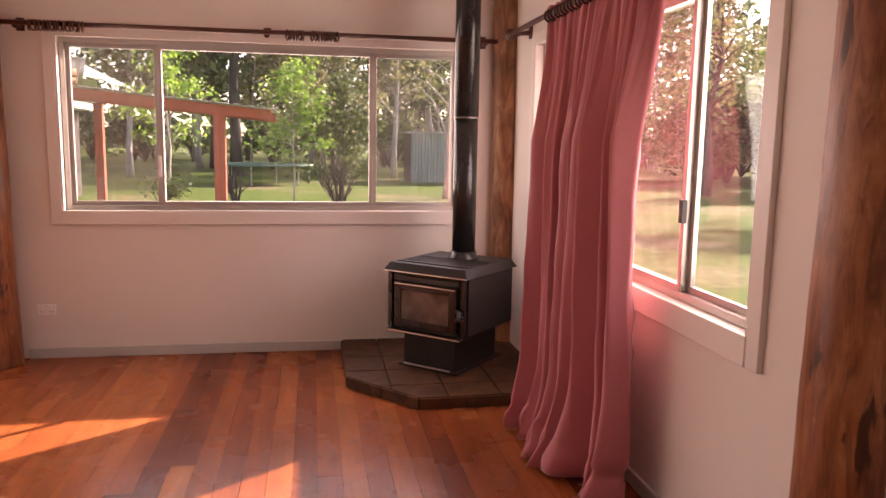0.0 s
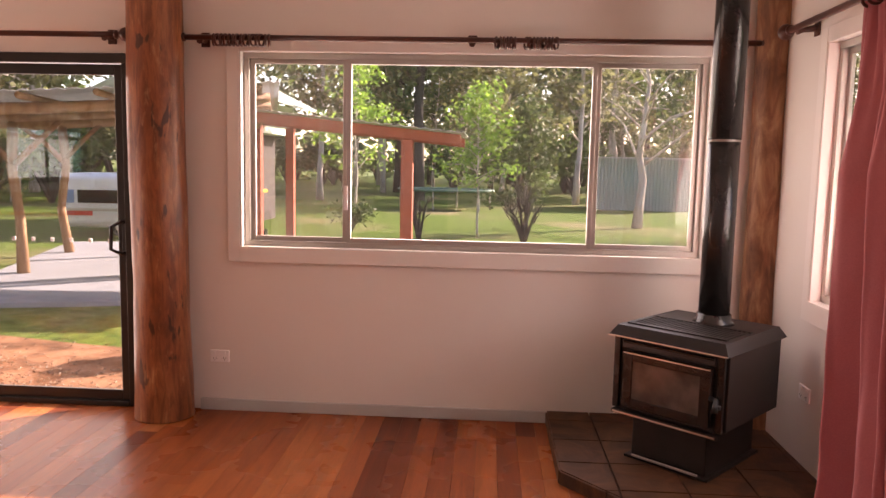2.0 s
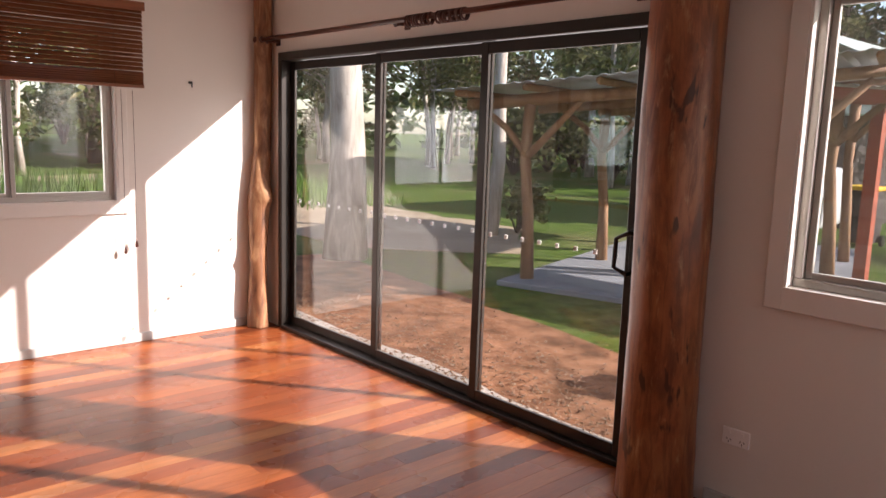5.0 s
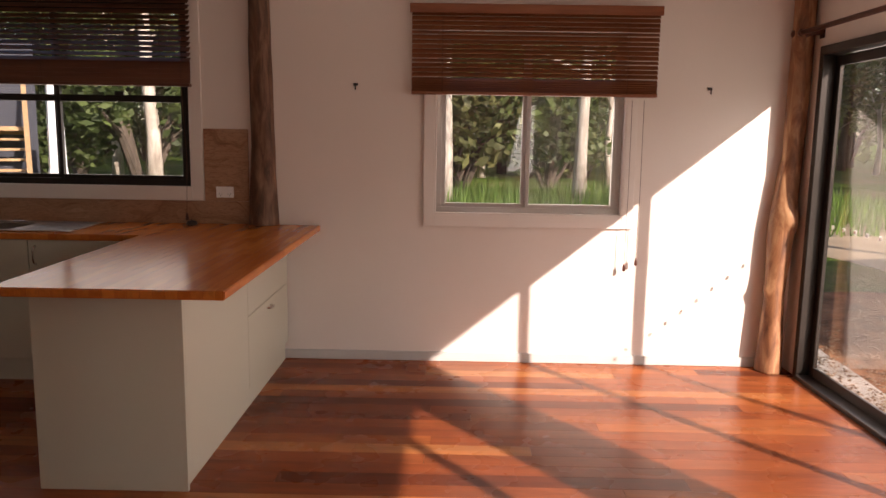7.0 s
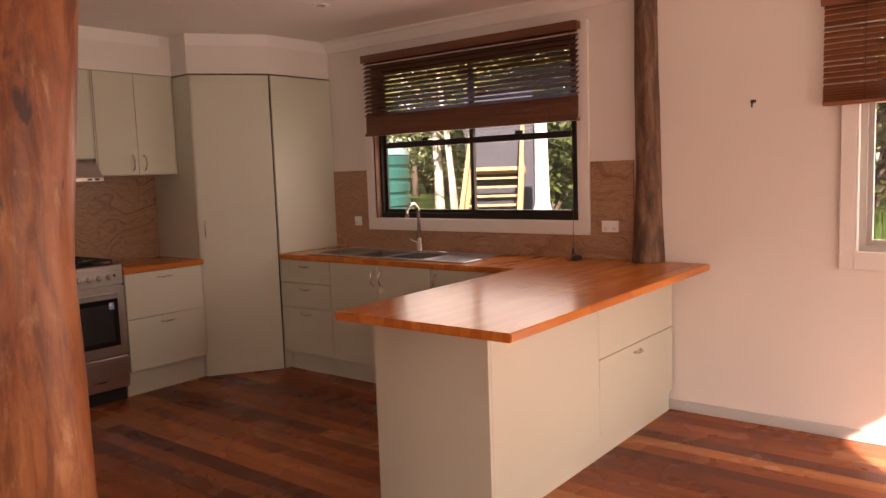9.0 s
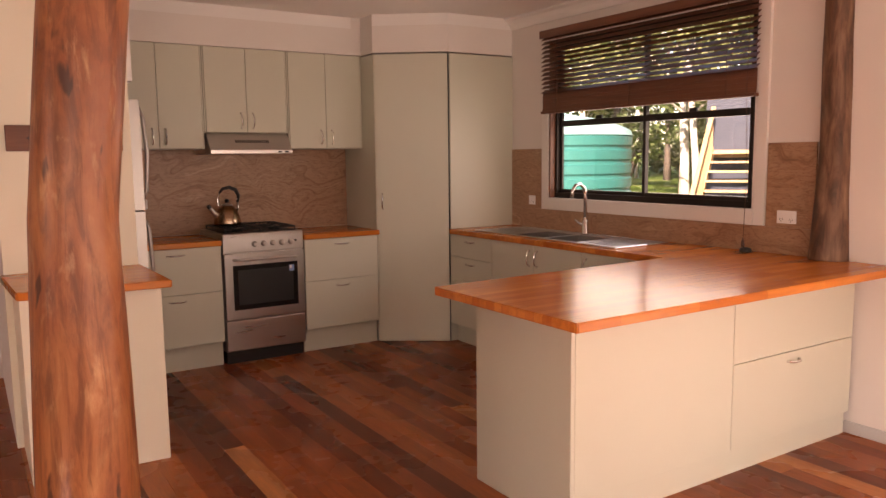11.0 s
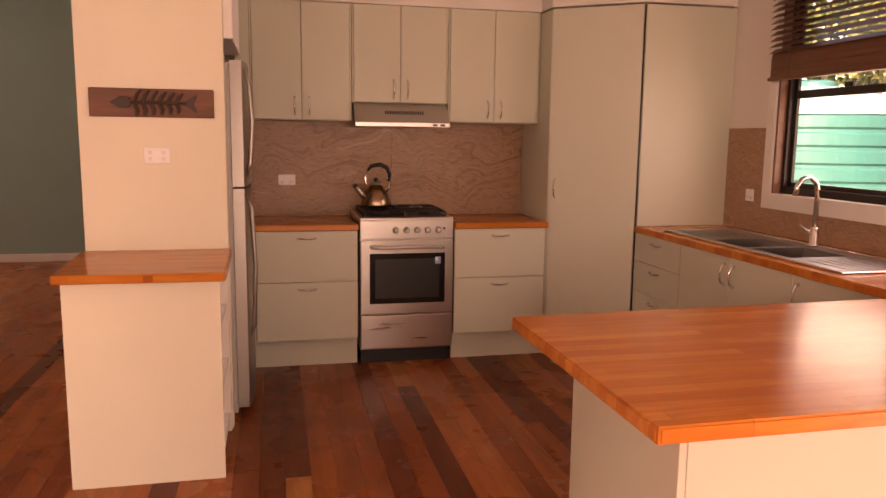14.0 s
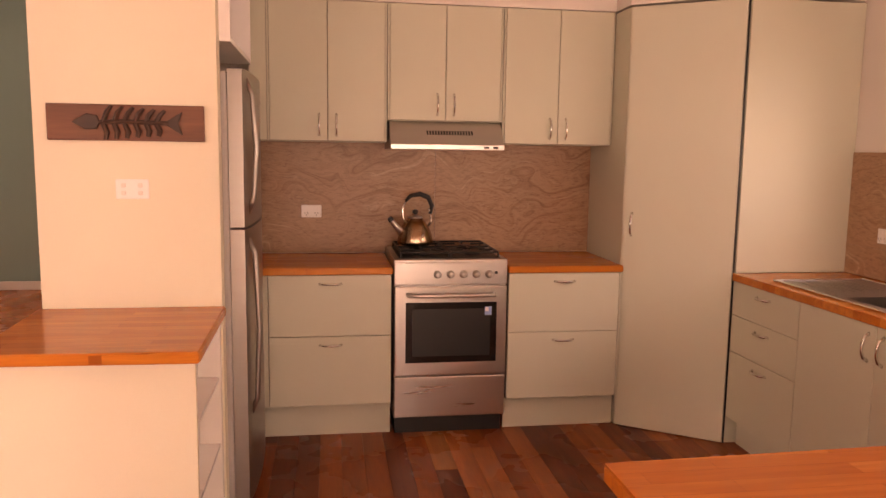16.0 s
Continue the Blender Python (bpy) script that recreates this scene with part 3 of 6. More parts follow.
# ---- log posts ----
def log_post(label, pts, rs, mat, wob=0.07, seed=1.0, seg=28, knots=()):
    """A peeled tree trunk: rings with swellings and knots."""
    n = 44
    P, R = [], []
    for i in range(n + 1):
        f = i / n * (len(pts) - 1)
        k = min(int(f), len(pts) - 2)
        t = f - k
        t = t * t * (3 - 2 * t)
        P.append(Vector(pts[k]).lerp(Vector(pts[k + 1]), t))
        R.append(rs[k] * (1 - t) + rs[k + 1] * t)
    bm = bm_tube(P, R, seg, None, True, wob, seed)
    for ang, z, size in knots:
        c = min(P, key=lambda p: abs(p.z - z))
        d = Vector((math.cos(ang), math.sin(ang), 0.1))
        for v in bm.verts:
            q = v.co - (c + d * rs[0] * 0.9)
            w = math.exp(-(q.length / size) ** 2)
            v.co += d * size * 0.8 * w
    return tagged(part("log_post", bm, mat, None, "", True), label, "log post")


log_post("thick peeled log post between the sliding door and window", [(-1.845, 5.47, 0), (-1.85, 5.47, 0.8), (-1.865, 5.48, 1.6), (-1.86, 5.48, CEIL - 0.002)], [0.165, 0.150, 0.152, 0.145], M["log"], 0.06, 1.0)
log_post("pale peeled log post in the corner behind the stove", [(1.515, 5.53, 0), (1.50, 5.53, 1.0), (1.47, 5.53, 2.1), (1.47, 5.53, CEIL - 0.002)], [0.115, 0.10, 0.085, 0.085], M["log_knot"], 0.12, 5.0)
log_post("brown log post standing against the east wall", [(1.52, 2.03, 0), (1.52, 2.03, 1.0), (1.53, 2.035, 2.0), (1.53, 2.035, CEIL - 0.002)], [0.135, 0.12, 0.112, 0.11], M["log"], 0.07, 9.0)
log_post("peeled log post standing at the kitchen edge", [(-1.85, 2.1, 0), (-1.855, 2.1, 0.6), (-1.865, 2.1, 1.3), (-1.935, 2.11, 2.0), (-1.96, 2.11, CEIL - 0.002)], [0.150, 0.132, 0.112, 0.112, 0.11], M["log"], 0.05, 13.0)
log_post("dark weathered log post against the kitchen wall", [(W + 0.02, 2.15, 0.902), (W + 0.02, 2.16, 1.4), (W + 0.02, 2.145, 2.0), (W + 0.02, 2.14, KCEIL - 0.002)], [0.095, 0.075, 0.068, 0.064], M["log_dark"], 0.14, 21.0)
log_post("slender knotted branch post in the corner beside the door", [(W + 0.09, 5.47, 0), (W + 0.09, 5.47, 0.5), (W + 0.05, 5.50, 0.95), (W + 0.06, 5.53, 1.4), (W + 0.06, 5.54, CEIL - 0.002)], [0.085, 0.06, 0.085, 0.062, 0.07], M["log_knot"], 0.12, 31.0, 28, ((0.3, 1.0, 0.06), (-1.2, 0.55, 0.035)))


# ---- living room things ----
def hearth():
    top = tagged(part("hearth", bm_prism([(0.362, N - 0.002), (0.362, 4.752), (0.735, 4.328), (E - 0.002, 4.34), (E - 0.002, N - 0.002)], 0.0, 0.052, 0.004), M["sub"]), "brown slate tiled hearth with clipped corner", "hearth")
    return top


HEARTH = hearth()


def wood_heater():
    top = thing("wood_heater", "black freestanding wood heater with glass door on the hearth", "wood heater", pose(1.02, 5.00, 0.072, 0, 0, -42))
    I = M["iron"]
    part("pedestal", bm_box((-0.19, -0.235, 0.012), (0.19, 0.27, 0.235), 0.006), I, top)
    part("base_plate", bm_box((-0.215, -0.26, 0.0), (0.215, 0.29, 0.014), 0.004), I, top)
    part("base_trim", bm_box((-0.17, -0.268, 0.016), (0.17, -0.258, 0.026), 0.002), M["steel"], top, "thin bright trim")
    part("firebox", bm_box((-0.27, -0.27, 0.235), (0.27, 0.31, 0.615), 0.008), I, top)
    part("side_panel", bm_box((-0.285, -0.255, 0.25), (-0.268, 0.30, 0.60), 0.004), I, top)
    part("side_panel", bm_box((0.268, -0.255, 0.25), (0.285, 0.30, 0.60), 0.004), I, top)
    part("ash_lip", bm_box((-0.27, -0.31, 0.222), (0.27, -0.25, 0.24), 0.004), I, top)
    part("lip_trim", bm_box((-0.26, -0.3125, 0.228), (0.26, -0.309, 0.236)), M["steel"], top, "thin bright trim")
    for sx in (-1, 1):
        part("corner_strip", bm_box((sx * 0.262 - 0.016, -0.287, 0.245), (sx * 0.262 + 0.016, -0.268, 0.60), 0.004), M["flue"], top)
    # top with chamfered edge and grille
    bm = bm_prism([(-0.30, -0.31), (0.30, -0.31), (0.30, 0.33), (-0.30, 0.33)], 0.60, 0.652)
    for v in bm.verts:
        if v.co.z > 0.63:
            v.co.x *= 0.90
            v.co.y = v.co.y * 0.90 + 0.002
    lid = part("top_plate", bm, M["iron"], top)
    part("top_trim", bm_box((-0.30, -0.3135, 0.600), (0.30, -0.3105, 0.606)), M["steel"], lid, "thin bright trim")
    g = bmesh.new()
    for i in range(22):
        x = -0.235 + i * 0.0224
        bm_box((x - 0.004, -0.20, 0.652), (x + 0.004, 0.02, 0.657), 0, g)
    bm_box((-0.25, -0.225, 0.652), (0.25, -0.205, 0.659), 0, g)
    bm_box((-0.25, 0.02, 0.652), (0.25, 0.04, 0.659), 0, g)
    tagged(part("grille", g, I, lid), kind="stuff")
    part("flue_collar", bm_lathe([(0.098, 0.652), (0.098, 0.664), (0.084, 0.672), (0.082, 0.70)], 28, None, (0.02, 0.12, 0)), M["flue"], top, "", True)
    # air slot and door
    part("air_slot", bm_box((-0.235, -0.284, 0.545), (0.235, -0.272, 0.585), 0.003), M["black"], top)
    part("slot_rail", bm_box((-0.225, -0.292, 0.572), (0.225, -0.283, 0.582), 0.002), M["flue"], top)
    door = part("door", bm_box((-0.215, -0.296, 0.265), (0.225, -0.272, 0.535), 0.005), I, top)
    for lo, hi in (((-0.215, -0.308, 0.265), (-0.165, -0.296, 0.535)), ((0.175, -0.308, 0.265), (0.225, -0.296, 0.535)), ((-0.165, -0.308, 0.265), (0.175, -0.296, 0.31)), ((-0.165, -0.308, 0.492), (0.175, -0.296, 0.535))):
        part("door_rim", bm_box(lo, hi, 0.004), M["flue"], door)
    part("door_trim", bm_box((-0.213, -0.3095, 0.527), (0.223, -0.3075, 0.533)), M["steel"], door)
    part("door_glass", bm_box((-0.165, -0.301, 0.31), (0.175, -0.297, 0.492)), M["stoveglass"], door, "sooty glass")
    part("handle", bm_tube([(0.225, -0.30, 0.405), (0.262, -0.315, 0.405), (0.27, -0.345, 0.39), (0.272, -0.355, 0.36)], [0.012, 0.011, 0.012, 0.016], 10), M["black"], door, "black handle", True)
    part("knob", bm_lathe([(0.006, 0), (0.018, 0.006), (0.018, 0.022), (0.008, 0.028)], 14, None, (0.262, -0.31, 0.36)), M["black"], door)
    return top


wood_heater()
fl = thing("flue_pipe", "glossy black flue pipe rising from the wood heater", "flue pipe", pose(1.115, 5.076, 0.772))
part("lower_pipe", bm_tube([(0, 0, 0.0), (0, 0, 0.86)], 0.074, 32), M["flue"], fl, "", True)
part("upper_pipe", bm_tube([(0, 0, 0.84), (0, 0, CEIL - 0.774)], 0.0775, 32), M["flue"], fl, "", True)
part("joint_band", bm_tube([(0, 0, 0.836), (0, 0, 0.846)], 0.0785, 32), M["dull_steel"], fl, "", True)


def curtain():
    """A bunched curtain: gathered tape at the top, deep uneven folds, a hem that lies on the floor."""
    bm = bmesh.new()
    nu, nv, zt = 260, 72, 2.20
    rnd = random.Random(6)
    widths = [rnd.uniform(0.55, 1.6) for _ in range(9)]
    total = sum(widths)
    ends = [sum(widths[:k]) / total for k in range(10)]
    depth = [rnd.uniform(0.75, 1.25) for _ in range(9)]
    lean = [rnd.uniform(-0.03, 0.03) for _ in range(9)]

    def fold(u, v):
        """0 in the valleys, 1 on the rounded crests; folds wander and merge on the way down."""
        w = min(0.9999, max(0.0, u + 0.035 * math.sin(u * 9 + 1.0) * v + 0.02 * math.sin(v * 5 + u * 14) * v))
        k = max(i for i in range(9) if ends[i] <= w)
        f = (w - ends[k]) / (ends[k + 1] - ends[k])
        return math.sin(math.pi * f) ** 0.7 * depth[k], lean[k]

    grid = []
    for j in range(nv + 1):
        v = j / nv
        z = zt - v * (zt - 0.014)
        soft = min(1.0, max(0.0, (v - 0.03) / 0.30))
        low = max(0.0, (v - 0.80) / 0.20)
        row = []
        for i in range(nu + 1):
            u = i / nu
            a = 3.08 + 0.02 * math.sin(v * 6) - 0.03 * v
            b = 4.52 - 0.10 * min(1, v * 5) - 0.42 * v ** 1.3
            f, tilt = fold(u, v)
            pinch = 0.014 * math.sin(u * 2 * math.pi * 30) + 0.010 * math.sin(u * 2 * math.pi * 47 + 1)
            crease = 0.012 * noise.noise((u * 30, v * 2.0, 2.0)) + 0.010 * noise.noise((u * 12, v * 9, 5.0)) * (0.3 + v)
            x = 1.475 - 0.02 * v - 0.12 * v * v * u
            x -= f * (0.025 + 0.105 * soft + 0.02 * v) + pinch * (1 - soft) + crease * soft
            y = a + (b - a) * u + tilt * f * soft + 0.02 * soft * math.sin(u * 40 + v * 3)
            spill = low * low * (0.05 + 0.10 * max(0, noise.noise((u * 7, 0.4, 1.0)) + 0.35))
            x -= spill * f
            zz = z + low * 0.030 * max(0, noise.noise((u * 10, 2.0, 4.0)))
            if v > 0.93:
                x -= 0.030 * noise.noise((u * 16, v * 22, 8.0))
                y += 0.030 * noise.noise((u * 16, v * 22, 3.0))
            row.append(bm.verts.new((min(x, 1.505), y, max(0.006, zz))))
        grid.append(row)
    for a, b in zip(grid, grid[1:]):
        for k in range(nu):
            bm.faces.new((a[k], a[k + 1], b[k + 1], b[k]))
    ob = tagged(part("curtain", bm, M["curtain"], None, "", True), "bunched dusty rose curtain hanging to the floor", "curtain")
    s = ob.modifiers.new("thickness", "SOLIDIFY")
    s.thickness = 0.004
    return ob


curtain()


def curtain_rod(label, a, b, stacks, brackets, axis, wall, inward):
    """A turned wooden rod with finials, stacked rings and wall brackets. Along the local x axis."""
    a, b = Vector(a), Vector(b)
    L = (b - a).length
    rot = 0 if axis == "x" else 90
    top = thing("curtain_rod", label, "curtain rod", pose(a.x, a.y, a.z, 0, 0, rot))
    part("pole", bm_tube([(0.04, 0, 0), (L - 0.04, 0, 0)], 0.0155, 14), M["dark_wood"], top, "", True)
    for x, s in ((0.04, -1), (L - 0.04, 1)):
        bm = bm_lathe([(0.015, 0), (0.024, 0.004), (0.024, 0.014), (0.013, 0.022), (0.018, 0.03), (0.034, 0.045), (0.04, 0.065), (0.034, 0.085), (0.016, 0.098)], 18)
        bmesh.ops.transform(bm, matrix=Matrix.Translation((x, 0, 0)) @ Matrix.Rotation(s * math.pi / 2, 4, "Y"), verts=bm.verts[:])
        part("finial", bm, M["dark_wood"], top, "turned wooden ball finial", True)
    rnd = random.Random(int(L * 100))
    proto = None
    for x0, x1, n in stacks:
        for i in range(n):
            x = x0 + (x1 - x0) * (i + 0.5) / n
            tilt = rnd.uniform(-0.35, 0.35)
            if proto is None:
                ring = bmesh.new()
                pts = [(0.0, 0.030 * math.cos(t), 0.030 * math.sin(t)) for t in [2 * math.pi * k / 18 for k in range(19)]]
                bm_tube(pts, 0.0065, 6, ring, False)
                proto = part("curtain_ring", ring, M["dark_wood"], top, "", True).data
            else:
                ob = new("curtain_ring", proto)
                ob.parent = top
            ob = [c for c in scene.collection.objects if c.data == proto][-1]
            ob.matrix_basis = pose(x, 0, -0.013, 0, 0, math.degrees(tilt))
    for x in brackets:
        d = inward
        w = abs((wall - (a.y if axis == "x" else a.x)))
        sgn = -inward if axis == "x" else inward
        bm = bm_tube([(x, sgn * (w - 0.012), -0.004), (x, sgn * 0.03, -0.012), (x, 0.0, -0.018)], [0.017, 0.012, 0.018], 10)
        bm_box((x - 0.025, min(sgn * w, sgn * (w - 0.012)), -0.04), (x + 0.025, max(sgn * w, sgn * (w - 0.012)), 0.04), 0.003, bm)
        part("bracket", bm, M["dark_wood"], top)
    return top


curtain_rod("dark wooden curtain rod with rings above the window", (-1.74, 5.50, 2.14), (1.44, 5.50, 2.14), ((0.19, 0.52, 15), (1.74, 1.86, 6), (1.90, 2.08, 9)), (0.12, 1.62, 3.06), "x", N, -1)
curtain_rod("dark wooden curtain rod with rings above the sliding door", (-5.36, 5.50, 2.15), (-2.06, 5.50, 2.15), ((1.70, 1.93, 8), (1.97, 2.20, 9)), (0.10, 1.6, 3.2), "x", N, -1)
curtain_rod("dark wooden curtain rod carrying the rose curtain", (1.43, 2.25, 2.155), (1.43, 5.22, 2.155), ((0.85, 2.2, 26),), (0.1, 2.86), "y", E, -1)


def outlet(label, m, switches=2, w=0.115, h=0.072):
    """A wall plate; local front is -y."""
    top = thing("power_outlet", label, "power outlet", m)
    part("plate", bm_box((-w / 2, -0.010, -h / 2), (w / 2, 0.0, h / 2), 0.003), M["white"], top)
    for k in range(2):
        cx = (-0.5 + k) * w * 0.5
        if switches:
            part("rocker", bm_box((cx - 0.007, -0.014, 0.010), (cx + 0.007, -0.0098, 0.026), 0.001), M["white"], top)
            s = bmesh.new()
            for dx, tl in ((-0.008, 0.5), (0.008, -0.5), (0.0, 0.0)):
                own = bm_box((-0.0012, -0.0106, -0.005), (0.0012, -0.0099, 0.005))
                bmesh.ops.rotate(own, verts=own.verts[:], cent=(0, 0, 0), matrix=Matrix.Rotation(tl, 3, "Y"))
                bmesh.ops.translate(own, verts=own.verts[:], vec=(cx + dx, 0, -0.012 if dx else -0.022))
                joined(s, own)
            part("socket_slots", s, M["black"], top)
        else:
            for zz in (-0.014, 0.014):
                part("rocker", bm_box((cx - 0.008, -0.0155, zz - 0.008), (cx + 0.008, -0.0098, zz + 0.008), 0.002), M["trim"], top)
    return top


outlet("white double power outlet low on the wall", pose(-1.563, N - 0.0, 0.325))
outlet("white double power outlet on the stone splashback", pose(W + 0.014, 1.90, 1.108, 0, 0, 90))
outlet("white power outlet with a plug on the splashback", pose(W + 0.014, -0.295, 1.115, 0, 0, 90), w=0.075)
outlet("white double power outlet behind the cooker bench", pose(-2.69, S + 0.014, 1.142, 0, 0, 180))
outlet("white four-gang light switch on the short wall", pose(-2.085, 0.06, 1.338, 0, 0, 180), 0)
outlet("cream light switch on the hallway wall", pose(-0.62, -1.75, 1.20, 0, 0, -90), 0, 0.07, 0.07)
outlet("white power outlet low beside the corner post", pose(E, 4.95, 0.42, 0, 0, -90))

for y, z in ((2.75, 1.796), (5.0, 1.80)):
    hk = bm_tube([(0, 0, 0.012), (0.018, 0, 0.012), (0.026, 0, 0.0), (0.026, 0, -0.022)], 0.0045, 8)
    bm_box((0, -0.014, 0.004), (0.004, 0.014, 0.02), 0, hk)
    tagged(part("wall_hook", hk, M["black"], None, "", False, pose(W, y, z)), "small dark metal tieback hook on the wall", "hook")


def blind(label, y0, y1, z0, z1, stack, open_z, mat, solid):
    """A wooden slat blind in front of the west wall."""
    top = thing("wooden_blind", label, "blind", pose(W + 0.055, (y0 + y1) / 2, z1))
    hw, H = (y1 - y0) / 2, z1 - z0
    part("head_rail", bm_box((-0.03, -hw - 0.01, -0.045), (0.022, hw + 0.01, 0.0), 0.004), mat, top)
    part("valance", bm_box((0.0225, -hw - 0.012, -0.055), (0.030, hw + 0.012, 0.002), 0.002), mat, top)
    z, i = 0.055, 0
    flat = None
    rnd = random.Random(5)
    while z < H - stack - 0.01:
        step = 0.0285 if solid else 0.0325
        ang = (50 + rnd.uniform(-4, 4)) if solid else 35 + rnd.uniform(-3, 3)
        if solid and i % 6 == 4:
            ang -= 16
        if flat is None:
            slat = part("slat", bm_box((-0.0235 if not solid else -0.017, -hw, -0.0013), (0.0235 if not solid else 0.017, hw, 0.0013), 0.0), mat, top)
            flat = slat.data
        else:
            slat = new("slat", flat)
            slat.parent = top
        slat.matrix_basis = pose(0, 0, -z, 0, ang, 0)
        z += step
        i += 1
    k = 0
    while z < H - 0.02:
        s = new("slat", flat)
        s.parent = top
        s.matrix_basis = pose(0.001 * (k % 2), 0, -z, 0, 35 if solid else 80, 0)
        z += 0.0135 if solid else 0.03
        k += 1
    part("bottom_rail", bm_box((-0.022, -hw, -H), (0.024, hw, -H + 0.02), 0.004), mat, top)
    for f in (-0.8, -0.02, 0.8) if not solid else (-0.75, 0.75):
        part("ladder_cord", bm_tube([(0.026, hw * f, -0.05), (0.026, hw * f, -H + 0.01)], 0.0016, 5), M["cord"], top)
    return top


B_W = blind("closed reddish wooden slat blind above the window", 3.11, 4.65, 1.75, 2.30, 0.09, None, M["blind"], True)
B_K = blind("half-lowered dark wooden slat blind over the kitchen window", -0.125, 1.71, 1.775, 2.385, 0.14, None, M["blind_dark"], False)
for y, z in ((4.50, 0.64), (4.575, 0.68)):
    c = thing("blind_cord", "thin blind cord with a wooden tassel", "cord", pose(W + 0.06, y, z))
    part("cord", bm_tube([(0, 0, 0.03), (0.002, 0.003, 0.5), (0, 0, 1.09 if z < 0.66 else 1.05)], 0.0016, 5), M["cord"], c)
    part("tassel", bm_lathe([(0.003, 0.05), (0.008, 0.035), (0.011, 0.01), (0.009, 0.0)], 10), M["dark_wood"], c, "", True)
c = thing("blind_cord", "dark blind cord hanging beside the kitchen window", "cord", pose(W + 0.06, 1.66, 0.925))
part("cord", bm_tube([(0, 0, 0.03), (0.002, 0.012, 0.4), (0, -0.01, 0.85), (0, 0, 1.42)], 0.0018, 5), M["cord"], c)
part("tassel", bm_lathe([(0.003, 0.05), (0.008, 0.035), (0.011, 0.01), (0.009, 0.0)], 10), M["dark_wood"], c, "", True)


# ---- kitchen ----
def bow(bm, c, half, along="z", out=0.028, r=0.006):
    """A bow handle; it stands out to local -y."""
    pts = []
    for k in range(9):
        t = -1 + k / 4
        o = -out * (1 - t * t) ** 0.5 if abs(t) < 1 else 0.004
        pts.append((c[0] + (half * t if along == "x" else 0), c[1] + o, c[2] + (half * t if along == "z" else 0)))
    return bm_tube(pts, [r * (1.3 if k in (0, 8) else 1) for k in range(9)], 8, bm)


def front_panel(unit, name, x0, x1, z0, z1, handle, y=0.0):
    p = part(name, bm_box((x0 + 0.0018, y - 0.018, z0 + 0.0018), (x1 - 0.0018, y, z1 - 0.0018), 0.0015), M["cab"], unit)
    if handle:
        cx, cz, half, along = handle
        part("handle", bow(None, (cx, y - 0.018, cz), half, along), M["chrome"], p, "brushed metal bow handle", True)
    return p


def base_unit(label, m, w, depth, drawers=None, doors=None, top=0.862, toe=0.15, left_fill=0.0, right_fill=0.0, inner=None):
    """A floor cupboard; front along local -y, at y = 0."""
    u = thing("base_cabinet", label, "cabinet", m, "kitchen base cabinets")
    part("carcass", bm_box((0, 0.0012, toe), (w, depth, inner or top), 0.0), M["cab_gap_shade"], u)
    part("kickboard", bm_box((0, 0.05, 0), (w, 0.066, toe - 0.001), 0.0), M["cab"], u)
    a, b = left_fill, w - right_fill
    if left_fill:
        front_panel(u, "filler", 0, a, toe, top, None)
    if right_fill:
        front_panel(u, "filler", b, w, toe, top, None)
    if drawers:
        for z0, z1 in drawers:
            front_panel(u, "drawer", a, b, z0, z1, ((a + b) / 2, z1 - 0.045, 0.055 if b - a > 0.5 else 0.04, "x"))
    if doors:
        for k in range(doors):
            x0, x1 = a + (b - a) * k / doors, a + (b - a) * (k + 1) / doors
            hx = x1 - 0.04 if k % 2 == 0 and doors > 1 else x0 + 0.04
            front_panel(u, "cabinet_door", x0, x1, toe, top, (hx, top - 0.09, 0.055, "z"))
    return u


YF = -0.88  # front plane of the south run
base_unit("sage drawer cabinet with two deep drawers beside cooker", pose(-2.405, YF, 0, 0, 0, 180), 0.70, 0.57, [(0.18, 0.545), (0.545, 0.862)], None, 0.862, 0.18, 0.08)
base_unit("sage drawer cabinet with two deep drawers beside pantry", pose(-3.722, YF, 0, 0, 0, 180), 0.62, 0.57, [(0.18, 0.545), (0.545, 0.862)], None, 0.862, 0.18, 0, 0.012)
XF = -4.835  # front plane of the west run
base_unit("sage cabinet with three drawers beside the pantry", pose(XF, -0.565, 0, 0, 0, 90), 0.55, 0.595, [(0.15, 0.50), (0.50, 0.69), (0.69, 0.862)])
base_unit("sage cupboard with two doors under the sink", pose(XF, -0.013, 0, 0, 0, 90), 0.94, 0.595, None, 2, inner=0.72)
base_unit("sage cupboard in the bench corner", pose(XF, 0.929, 0, 0, 0, 90), 0.72, 0.595, None, 1)


